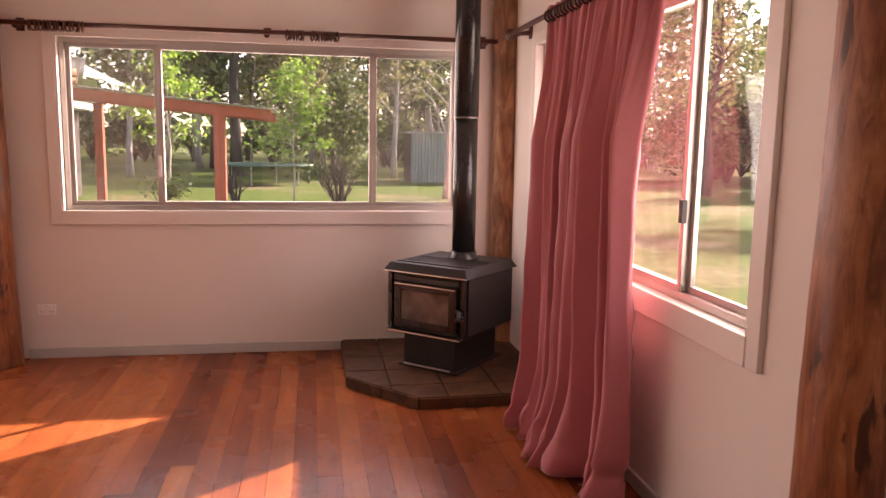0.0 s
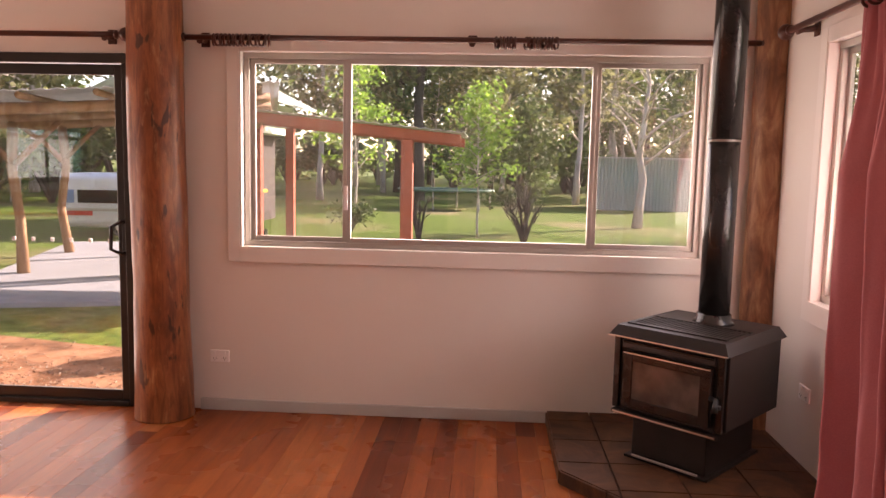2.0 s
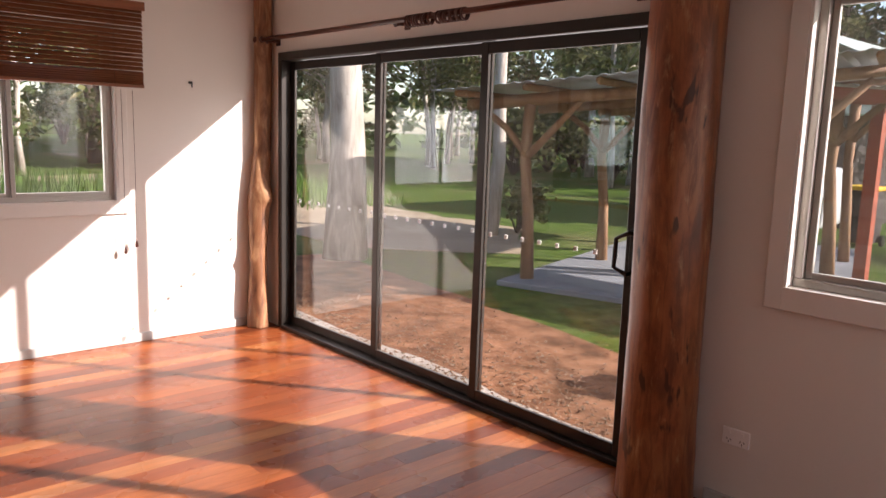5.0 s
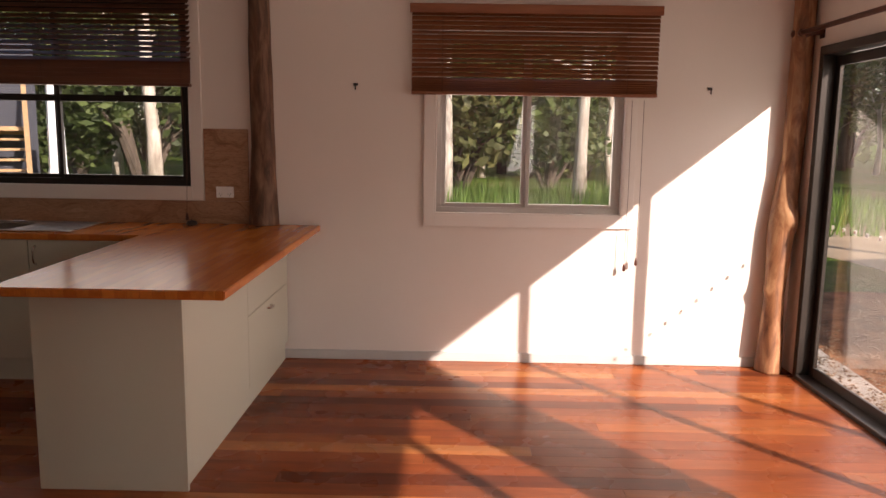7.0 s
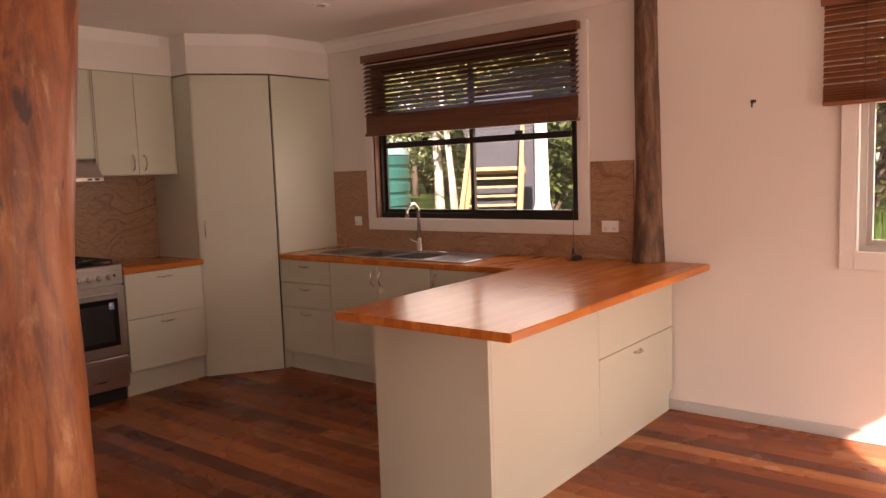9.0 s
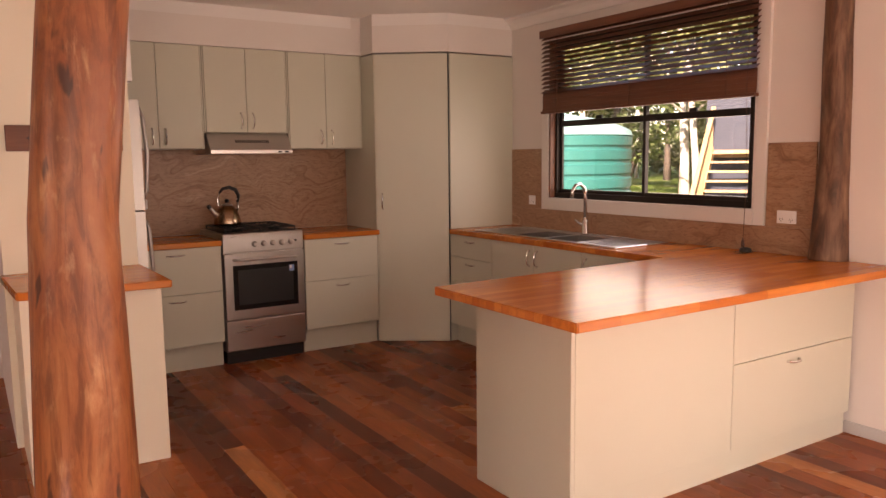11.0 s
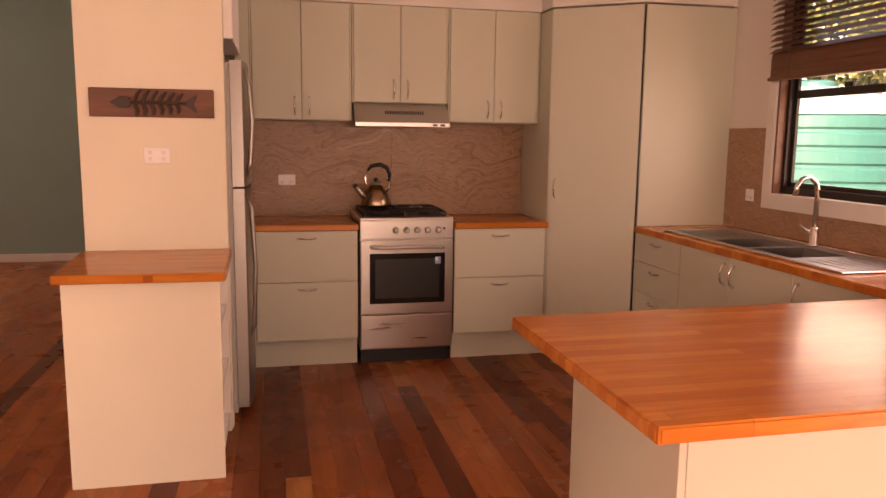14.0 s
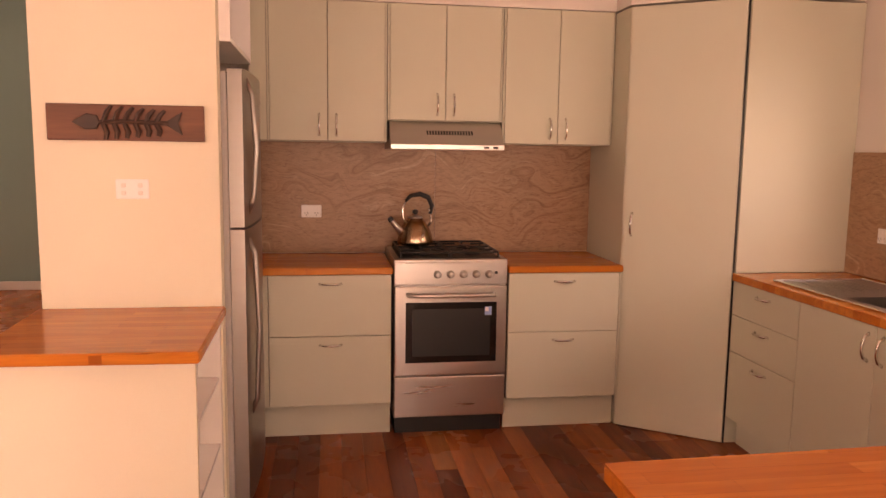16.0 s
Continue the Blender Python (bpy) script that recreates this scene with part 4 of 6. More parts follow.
def worktop(label, outline, z=0.9, t=0.037, pieces=None):
    """Laminated timber: a core with staves laid in it."""
    top = thing("worktop", label, "worktop", pose(0, 0, z))
    slab = None
    for piece in pieces or ():
        own = bm_prism(piece, -t, 0.0)
        slab = own if slab is None else joined(slab, own)
    if slab:
        bmesh.ops.remove_doubles(slab, verts=slab.verts[:], dist=1e-5)
    part("slab", slab or bm_prism(outline, -t, 0.0, 0.004), M["counter"], top)
    n = len(outline)
    for k in range(n):
        a, b = Vector((*outline[k], 0)), Vector((*outline[(k + 1) % n], 0))
        d = b - a
        mid = (a + b) / 2
        if abs(mid.x - W) < 0.05 or abs(mid.y - S) < 0.05:
            continue
        s = 1 if sum(outline[i][0] * outline[(i + 1) % n][1] - outline[(i + 1) % n][0] * outline[i][1] for i in range(n)) < 0 else -1
        y0, y1 = sorted((s * 0.0005, s * 0.004))
        part("edge_strip", bm_box((0.006, y0, -t + 0.004), (d.length - 0.006, y1, -0.005), 0.001), M["counter"], top, "", False, Matrix.Translation(a) @ Matrix.Rotation(math.atan2(d.y, d.x), 4, "Z"))
    return top


worktop("varnished orange timber worktop beside the cooker", [(-2.405, S + 0.015), (-2.405, YF + 0.025), (-3.108, YF + 0.025), (-3.108, S + 0.015)])
worktop("varnished orange timber worktop beside the pantry", [(-3.722, S + 0.015), (-3.722, YF + 0.025), (-4.345, YF + 0.025), (-4.345, S + 0.015)])
worktop("long varnished timber worktop with breakfast bar", [(W + 0.002, -0.564), (XF + 0.025, -0.564), (XF + 0.025, 1.585), (-3.31, 1.63), (-3.312, 2.525), (W + 0.002, 2.512)], pieces=[
    [(W + 0.002, -0.564), (XF + 0.025, -0.564), (XF + 0.025, 0.11), (W + 0.002, 0.11)],
    [(W + 0.002, 0.11), (-5.25, 0.11), (-5.25, 0.76), (W + 0.002, 0.76)],
    [(-4.925, 0.11), (XF + 0.025, 0.11), (XF + 0.025, 0.76), (-4.925, 0.76)],
    [(W + 0.002, 0.76), (XF + 0.025, 0.76), (XF + 0.025, 1.585), (-3.31, 1.63), (-3.312, 2.525), (W + 0.002, 2.512)]])
worktop("small varnished timber shelf top beside the wall", [(-2.40, 0.062), (-2.412, 0.725), (-1.775, 0.705), (-1.74, 0.062)])

# breakfast bar body
bar = thing("breakfast_bar", "cream panelled breakfast bar under the timber worktop", "breakfast bar", pose(0, 0, 0))
part("end_panel", bm_box((-3.515, 1.675, 0.0), (-3.495, 2.298, 0.861), 0.0015), M["cab"], bar)
part("body", bm_box((W + 0.03, 1.68, 0.12), (-3.516, 2.275, 0.861)), M["cab_gap_shade"], bar)
part("back_panel", bm_box((-4.835, 1.662, 0.0), (-3.516, 1.677, 0.861), 0.001), M["cab"], bar)
part("kickboard", bm_box((W + 0.03, 2.262, 0.0), (-3.516, 2.279, 0.119)), M["cab"], bar)
part("front_panel", bm_box((-4.458, 2.277, 0.121), (-3.517, 2.297, 0.860), 0.0015), M["cab"], bar)
part("front_panel", bm_box((W + 0.02, 2.277, 0.519), (-4.462, 2.297, 0.860), 0.0015), M["cab"], bar)
flap = part("drawer", bm_box((W + 0.02, 2.277, 0.121), (-4.462, 2.297, 0.515), 0.0015), M["cab"], bar)
part("handle", bow(None, (0, 0, 0), 0.045, "x"), M["chrome"], flap, "brushed metal bow handle", True, pose(-4.91, 2.297, 0.472, 0, 0, 180))

# half-height shelf unit at the short wall
nibu = thing("shelf_unit", "cream half-height shelf unit with open side", "shelf unit", pose(0, 0, 0))
part("front_panel", bm_box((-2.385, 0.605, 0.0), (-1.785, 0.625, 0.861), 0.0015), M["cream"], nibu)
part("side_panel", bm_box((-1.804, 0.064, 0.0), (-1.786, 0.604, 0.861), 0.0015), M["cream"], nibu)
part("back_panel", bm_box((-2.30, 0.064, 0.0), (-2.285, 0.604, 0.861), 0.0015), M["white"], nibu)
part("end_post", bm_box((-2.384, 0.064, 0.0), (-2.301, 0.10, 0.861), 0.0015), M["trim"], nibu)
for z in (0.08, 0.36, 0.62):
    part("shelf", bm_box((-2.378, 0.101, z), (-2.301, 0.604, z + 0.016)), M["white"], nibu)

# pantry
PB = [(-4.352, S + 0.002), (-4.352, -0.915), (-4.82, -0.58), (W + 0.002, -0.58), (W + 0.002, S + 0.002)]
pan = thing("pantry_cupboard", "tall sage corner pantry with an angled door", "pantry", pose(0, 0, 0))
part("carcass", bm_prism(PB, 0.0, 2.25), M["cab"], pan)
d = Vector((-4.82 + 4.352, -0.58 + 0.915, 0))
Ld = d.length
pd = part("pantry_door", bm_box((0.004, 0.001, 0.006), (Ld - 0.012, 0.020, 2.247), 0.0015), M["cab"], pan, "", False, Matrix.Translation((-4.352, -0.915, 0)) @ Matrix.Rotation(math.atan2(d.y, d.x) + math.pi, 4, "Z") @ Matrix.Translation((-Ld, 0, 0)))
pd.matrix_basis = Matrix.Translation((-4.82, -0.58, 0)) @ Matrix.Rotation(math.atan2(-d.y, -d.x), 4, "Z")
part("handle", bow(None, (0, 0, 0), 0.06, "z"), M["chrome"], pd, "brushed metal bow handle", True, pose(Ld - 0.055, 0.020, 1.12, 0, 0, 180))
# solid black strip that paints the shade of the door gap
part("door_gap", bm_box((-0.004, 0.0005, 0.0), (0.004, 0.004, 2.25)), M["black"], pan, "black strip painting the shaded gap at the door edge", False, Matrix.Translation((-4.82, -0.579, 0)))
part("end_panel", bm_box((W + 0.003, -0.579, 0.902), (-4.827, -0.566, 2.249), 0.001), M["cab"], pan)


def upper_unit(label, x0, w, z0, z1, fill=0.0):
    u = thing("wall_cabinet", label, "cabinet", pose(x0, -1.13, 0, 0, 0, 180), "kitchen wall cabinets")
    part("carcass", bm_box((0, 0.0012, z0), (w, 0.328, z1)), M["cab_gap_shade"], u)
    part("bottom", bm_box((0.001, 0.0, z0 - 0.003), (w - 0.001, 0.327, z0 - 0.0005)), M["cab"], u)
    if fill:
        front_panel(u, "filler", 0, fill, z0, z1, None)
    edge = 0.011
    for xe in (fill, w - edge):
        part("side_edge", bm_box((xe + 0.001, -0.014, z0), (xe + edge - 0.001, 0.0, z1), 0.001), M["cab"], u)
    for k in range(2):
        a, b = fill + edge + (w - fill - 2 * edge) * k / 2, fill + edge + (w - fill - 2 * edge) * (k + 1) / 2
        front_panel(u, "cabinet_door", a, b, z0, z1, (b - 0.045 if k == 0 else a + 0.045, z0 + 0.085, 0.055, "z"))
    return u


upper_unit("sage double-door wall cabinet beside the fridge", -2.385, 0.712, 1.538, 2.258, 0.09)
upper_unit("short sage wall cabinet above the range hood", -3.10, 0.622, 1.655, 2.258)
upper_unit("sage double-door wall cabinet beside the pantry", -3.725, 0.622, 1.538, 2.258)
setting("bulkhead_kitchen", bm_prism([(-2.39, S + 0.002), (-2.39, -1.12), (-4.352, -1.12), (-4.352, -0.92), (-4.823, -0.575), (W + 0.002, -0.575), (W + 0.002, S + 0.002)], 2.262, KCEIL - 0.001), M["wall"], "cream boxed bulkhead above the kitchen cabinets", "wall")
cornice((-2.39, -1.118), (-4.27, -1.118))
cornice((-4.352, -1.118), (-4.352, -0.92))
cornice((-4.352, -0.918), (-4.822, -0.573))
cornice((-4.822, -0.573), (W, -0.573))
cornice((W, 2.10), (W, -0.573))
bm = bm_lathe([(0.0, 0.0), (0.045, 0.0), (0.05, 0.004), (0.05, 0.008), (0.0, 0.008)][1:4], 24)
dl = None
for x, y in ((-4.446, 0.425), (-3.513, 0.085)):
    dl = thing("downlight", "small recessed white ceiling downlight", "downlight", pose(x, y, KCEIL - 0.009))
    part("bezel", bm_lathe([(0.050, 0.0), (0.054, 0.003), (0.054, 0.0085)], 24), M["white"], dl)
    part("lens", bm_lathe([(0.030, -0.002), (0.034, 0.0), (0.034, 0.002)], 20), M["chrome"], dl)

cl = thing("cord_weight", "small black cord weight lying on the worktop", "cord weight", pose(W + 0.09, 1.70, 0.9005))
part("weight_body", bm_lathe([(0.034, 0.0), (0.036, 0.008), (0.030, 0.022), (0.012, 0.028)], 16), M["black"], cl, "", True)
part("eyelet", bm_tube([(0.02, 0, 0.02), (0.03, 0.01, 0.035), (0.045, 0.015, 0.02)], 0.003, 6), M["black"], cl)

# stone splashbacks
setting("splashback_south", bm_box((-3.404, S + 0.0005, 0.901), (-2.391, S + 0.012, 1.537)), M["stone"], "veined brown stone splashback panel", "splashback")
setting("splashback_south_2", bm_box((-4.350, S + 0.0005, 0.901), (-3.406, S + 0.012, 1.537)), M["stone"], "veined brown stone splashback panel", "splashback")
setting("splashback_west", bm_box((W + 0.0005, -0.564, 0.901), (W + 0.012, 2.055, 1.048)), M["stone"], "veined brown stone splashback under the window", "splashback")
setting("splashback_west_2", bm_box((W + 0.0005, -0.564, 1.049), (W + 0.012, -0.185, 1.515)), M["stone"], "veined brown stone splashback beside the window", "splashback")
setting("splashback_west_3", bm_box((W + 0.0005, 1.765, 1.049), (W + 0.012, 2.055, 1.515), 0.002), M["stone"], "veined brown stone splashback beside the post", "splashback")


def cooker():
    top = thing("cooker", "stainless steel freestanding gas cooker with black oven door", "cooker", pose(-3.118, YF, 0, 0, 0, 180))
    w, St = 0.595, M["steel"]
    part("body", bm_box((0, 0.012, 0.09), (w, 0.57, 0.915), 0.003), St, top)
    part("plinth", bm_box((0.01, 0.03, 0.0), (w - 0.01, 0.5, 0.089)), M["black"], top)
    part("control_panel", bm_box((0, -0.016, 0.805), (w, 0.0115, 0.925), 0.006), St, top)
    for k in range(5):
        x = 0.225 + k * 0.068
        kn = part("knob", bm_lathe([(0.021, 0), (0.021, 0.006), (0.017, 0.010), (0.015, 0.028), (0.010, 0.031)], 18), St, top, "", True, pose(x, -0.016, 0.86, 90))
        part("pointer", bm_box((-0.003, -0.014, 0.026), (0.003, 0.014, 0.034), 0.001), M["steel"], kn)
    part("ignition_button", bm_lathe([(0.008, 0), (0.008, 0.006)], 12), M["black"], top, "", False, pose(0.535, -0.016, 0.868, 90))
    d = part("oven_door", bm_box((0.002, -0.026, 0.325), (w - 0.002, 0.011, 0.798), 0.006), St, top)
    part("door_window", bm_box((0.06, -0.0285, 0.395), (w - 0.055, -0.0262, 0.715), 0.001), M["ovenglass"], d, "dark oven glass")
    part("inner_rim", bm_box((0.095, -0.0293, 0.43), (w - 0.09, -0.0286, 0.68)), M["black"], d)
    part("sticker", bm_box((0.475, -0.0300, 0.645), (0.512, -0.0294, 0.69)), plain("blue_sticker", (0.25, 0.40, 0.70), 0.4, bump_s=0), d, "small blue and white sticker")
    part("sticker_band", bm_box((0.478, -0.0305, 0.665), (0.495, -0.0301, 0.687)), M["white"], d)
    part("door_handle", bm_tube([(0.07, -0.026, 0.757), (0.075, -0.06, 0.757), (0.12, -0.07, 0.757), (w - 0.12, -0.07, 0.757), (w - 0.075, -0.06, 0.757), (w - 0.07, -0.026, 0.757)], 0.011, 12), St, d, "steel bar handle", True)
    part("storage_drawer", bm_box((0.002, -0.022, 0.10), (w - 0.002, 0.011, 0.318), 0.006), St, top)
    part("hob_top", bm_box((0, -0.012, 0.9155), (w, 0.565, 0.938), 0.006), St, top)
    part("hob_well", bm_box((0.03, 0.03, 0.9385), (w - 0.03, 0.54, 0.9415), 0.001), M["black"], top)
    for bx_, by in ((0.16, 0.16), (0.44, 0.16), (0.16, 0.42), (0.44, 0.42)):
        part("burner", bm_lathe([(0.045, 0.0), (0.045, 0.008), (0.032, 0.010), (0.032, 0.017), (0.028, 0.019)], 18, None, (bx_, by, 0.9415)), M["black"], top, "", True)
    for x0 in (0.04, 0.305):
        g = bmesh.new()
        for a, b in (((x0, 0.04), (x0 + 0.25, 0.04)), ((x0, 0.53), (x0 + 0.25, 0.53)), ((x0, 0.04), (x0, 0.53)), ((x0 + 0.25, 0.04), (x0 + 0.25, 0.53)), ((x0, 0.285), (x0 + 0.25, 0.285)), ((x0 + 0.125, 0.04), (x0 + 0.125, 0.12)), ((x0 + 0.125, 0.2), (x0 + 0.125, 0.37)), ((x0 + 0.125, 0.45), (x0 + 0.125, 0.53)), ((x0, 0.16), (x0 + 0.08, 0.16)), ((x0 + 0.17, 0.16), (x0 + 0.25, 0.16)), ((x0, 0.42), (x0 + 0.08, 0.42)), ((x0 + 0.17, 0.42), (x0 + 0.25, 0.42))):
            bm_tube([(*a, 0.967), (*b, 0.967)], 0.006, 6, g)
        for a in ((x0, 0.04), (x0 + 0.25, 0.04), (x0, 0.53), (x0 + 0.25, 0.53)):
            bm_tube([(*a, 0.9385), (*a, 0.967)], 0.005, 6, g)
        part("trivet", g, M["black"], top, "black iron trivet")
    return top


cooker()


def range_hood():
    top = thing("range_hood", "slim stainless steel range hood under the wall cabinet", "range hood", pose(-3.105, -1.13, 1.50, 0, 0, 180))
    bm = bmesh.new()
    prof = [(0.32, 0.0), (-0.11, 0.0), (-0.11, 0.028), (0.0, 0.150), (0.32, 0.150)]
    sides = [[bm.verts.new((x, y, z)) for y, z in prof] for x in (0.004, 0.612)]
    n = len(prof)
    for k in range(n):
        bm.faces.new((sides[0][k], sides[0][(k + 1) % n], sides[1][(k + 1) % n], sides[1][k]))
    bm.faces.new(sides[0])
    bm.faces.new(sides[1][::-1])
    bmesh.ops.bevel(bm, geom=bm.edges[:], offset=0.003, segments=1, affect="EDGES")
    body = part("body", bm, M["steel"], top)
    slope = math.atan2(0.122, 0.11)
    for k in range(17):
        x = 0.20 + k * 0.015
        part("vent_slot", bm_box((x, -0.002, -0.014), (x + 0.009, 0.0015, 0.014)), M["black"], body, "", False, pose(0, -0.055, 0.089, -math.degrees(math.atan2(0.11, 0.122)), 0, 0))
    for x in (0.50, 0.55):
        part("switch", bm_box((x, -0.1135, 0.008), (x + 0.03, -0.1095, 0.020), 0.001), M["black"], body)
    return top


range_hood()


def kettle():
    top = thing("kettle", "brown stained steel whistling kettle on the hob", "kettle", pose(-3.265, -1.22, 0.9735, 0, 0, 12))
    m, nt, b = nodes_of("heat_stained_steel")
    n1 = noise_of(nt, 6, (1, 1, 2), 4)
    nt.links.new(ramp(nt, n1, [(0.3, (0.30, 0.15, 0.06)), (0.55, (0.42, 0.30, 0.20)), (0.75, (0.52, 0.46, 0.40))]), b.inputs["Base Color"])
    b.inputs["Metallic"].default_value, b.inputs["Roughness"].default_value = 1.0, 0.22
    part("body", bm_lathe([(0.085, 0.0), (0.098, 0.006), (0.100, 0.02), (0.092, 0.06), (0.076, 0.10), (0.055, 0.13), (0.042, 0.142), (0.040, 0.148)], 32), m, top, "heat-stained steel", True)
    lid = part("lid", bm_lathe([(0.041, 0.1485), (0.038, 0.156), (0.015, 0.162), (0.008, 0.168)], 24), M["steel"], top, "", True)
    part("lid_knob", bm_lathe([(0.008, 0.168), (0.016, 0.178), (0.016, 0.190), (0.008, 0.196)], 16), M["black"], lid, "", True)
    part("spout", bm_tube([(0.070, 0, 0.065), (0.105, 0, 0.095), (0.128, 0, 0.125), (0.140, 0, 0.140)], [0.022, 0.018, 0.014, 0.016], 12), M["steel"], top, "", True)
    part("whistle", bm_tube([(0.138, 0, 0.136), (0.150, 0, 0.152)], [0.017, 0.013], 12), M["black"], top)
    part("handle_bracket", bm_tube([(-0.075, 0, 0.10), (-0.095, 0, 0.13), (-0.092, 0, 0.17), (-0.080, 0, 0.20)], 0.007, 8), M["chrome"], top, "", True)
    part("handle", bm_tube([(-0.088 + 0.0, 0, 0.17), (-0.098, 0, 0.215), (-0.075, 0, 0.262), (-0.025, 0, 0.282), (0.030, 0, 0.272), (0.055, 0, 0.245)], [0.010, 0.013, 0.014, 0.014, 0.012, 0.009], 12), M["black"], top, "black arched handle", True)
    part("handle_arm", bm_tube([(0.055, 0, 0.245), (0.075, 0, 0.20), (0.070, 0, 0.15), (0.055, 0, 0.125)], 0.006, 8), M["chrome"], top, "", True)
    return top


kettle()


def fridge():
    top = thing("fridge", "tall stainless steel fridge freezer with long bow handles", "fridge", pose(-2.41, -0.06, 0, 0, 0, -90))
    # local: front towards -y (world -x), width along local x
    w = 0.70
    for nm, z0, z1 in (("lower_door", 0.06, 1.175), ("freezer_door", 1.185, 1.79)):
        bm = bmesh.new()
        n = 14
        rows = []
        for k in range(n + 1):
            u = k / n
            y = -0.055 - 0.022 * math.sin(math.pi * u) ** 0.6
            rows.append([bm.verts.new((u * w, yy, z)) for yy, z in ((0.0, z0), (y, z0), (y, z1), (0.0, z1))])
        for a, b in zip(rows, rows[1:]):
            for j in range(4):
                bm.faces.new((a[j], a[(j + 1) % 4], b[(j + 1) % 4], b[j]))
        bm.faces.new(rows[0])
        bm.faces.new(rows[-1][::-1])
        dr = part(nm, bm, M["dull_steel"], top)
        a, b = (z0 + 0.05, z1 - 0.03) if nm == "freezer_door" else (z0 + 0.35, z1 - 0.04)
        part("handle", bm_tube([(0.08, -0.06, a), (0.08, -0.085, a + 0.06), (0.08, -0.098, (a + b) / 2), (0.08, -0.085, b - 0.06), (0.08, -0.06, b)], 0.011, 10), M["dull_steel"], dr, "long steel bow handle", True)
        part("badge", bm_box((0.56, -0.072, z1 - 0.10), (0.62, -0.066, z1 - 0.085)), M["chrome"], dr) if nm == "freezer_door" else None
    part("cabinet", bm_box((0.002, 0.002, 0.03), (w - 0.002, 0.55, 1.78), 0.006), plain("grey_fridge_side", (0.45, 0.43, 0.41), 0.45), top)
    for x in (0.06, w - 0.06):
        part("foot", bm_lathe([(0.02, 0.0), (0.02, 0.03)], 10, None, (x, 0.06, 0)), M["black"], top)
    return top


fridge()
oc = thing("overhead_cabinet", "open white cabinet carcass above the fridge", "cabinet", pose(0, 0, 0))
part("side_panel", bm_box((-2.43, -0.04, 1.885), (-1.82, -0.022, 2.42), 0.001), M["white"], oc)
part("side_panel", bm_box((-2.43, -0.78, 1.885), (-1.82, -0.762, 2.42), 0.001), M["white"], oc)
part("bottom", bm_box((-2.43, -0.761, 1.885), (-1.82, -0.041, 1.903), 0.001), M["white"], oc)


def sink():
    top = thing("kitchen_sink", "stainless steel double bowl sink with two drainers", "sink", pose(-5.11, 0.42, 0.900, 0, 0, 90))
    # local x along the bench (world y), local y to the wall
    St = M["dull_steel"]
    bowls = ((-0.30, -0.02), (0.03, 0.33))
    bm = bmesh.new()
    us = sorted({-0.72, 0.72, *[c for b in bowls for c in b]})
    vs = (-0.225, -0.175, 0.13, 0.225)
    for a, b in zip(us, us[1:]):
        for c, d in zip(vs, vs[1:]):
            hole = c == -0.175 and any(abs(a - q[0]) < 1e-6 for q in bowls)
            if hole:
                vt = [bm.verts.new(p) for p in ((a, c, 0.005), (b, c, 0.005), (b, d, 0.005), (a, d, 0.005))]
                vb = [bm.verts.new((x + (0.02 if x == a else -0.02), y + (0.02 if y == c else -0.02), -0.15)) for x, y, z in (v.co for v in vt)]
                for k in range(4):
                    bm.faces.new((vt[k], vt[(k + 1) % 4], vb[(k + 1) % 4], vb[k]))
                bm.faces.new(vb)
            else:
                bm.faces.new([bm.verts.new(p) for p in ((a, c, 0.005), (b, c, 0.005), (b, d, 0.005), (a, d, 0.005))])
    bmesh.ops.remove_doubles(bm, verts=bm.verts[:], dist=1e-5)
    part("bowl_deck", bm, St, top)
    part("rim", bm_box((-0.735, -0.24, 0.0005), (0.735, -0.226, 0.010), 0.003), M["chrome"], top)
    part("rim", bm_box((-0.735, 0.226, 0.0005), (0.735, 0.24, 0.010), 0.003), M["chrome"], top)
    part("rim", bm_box((-0.735, -0.226, 0.0005), (-0.721, 0.226, 0.010), 0.003), M["chrome"], top)
    part("rim", bm_box((0.721, -0.226, 0.0005), (0.735, 0.226, 0.010), 0.003), M["chrome"], top)
    for s in (-1, 1):
        for k in range(6):
            part("drainer_rib", bm_box((min(s * 0.42, s * 0.69), -0.15 + k * 0.05, 0.0055), (max(s * 0.42, s * 0.69), -0.143 + k * 0.05, 0.008), 0.001), St, top)
    for q in bowls:
        part("drain", bm_lathe([(0.04, 0), (0.04, 0.003), (0.03, 0.004)], 20, None, ((q[0] + q[1]) / 2, -0.02, -0.1495)), M["chrome"], top)
    return top


sink()
tap = thing("mixer_tap", "chrome gooseneck mixer tap behind the sink", "tap", pose(-5.30, 0.44, 0.906))
part("base", bm_lathe([(0.028, 0.0), (0.028, 0.01), (0.022, 0.015), (0.022, 0.09), (0.018, 0.10)], 20), M["chrome"], tap, "", True)
part("spout", bm_tube([(0, 0, 0.095), (0, 0, 0.28), (0.012, 0, 0.325), (0.05, 0, 0.355), (0.095, 0, 0.345), (0.12, 0, 0.31), (0.128, 0, 0.26)], [0.013] * 6 + [0.015], 14), M["chrome"], tap, "", True)
part("lever", bm_tube([(0, -0.02, 0.065), (0.005, -0.055, 0.075), (0.02, -0.085, 0.10)], [0.012, 0.007, 0.005], 10), M["chrome"], tap, "", True)


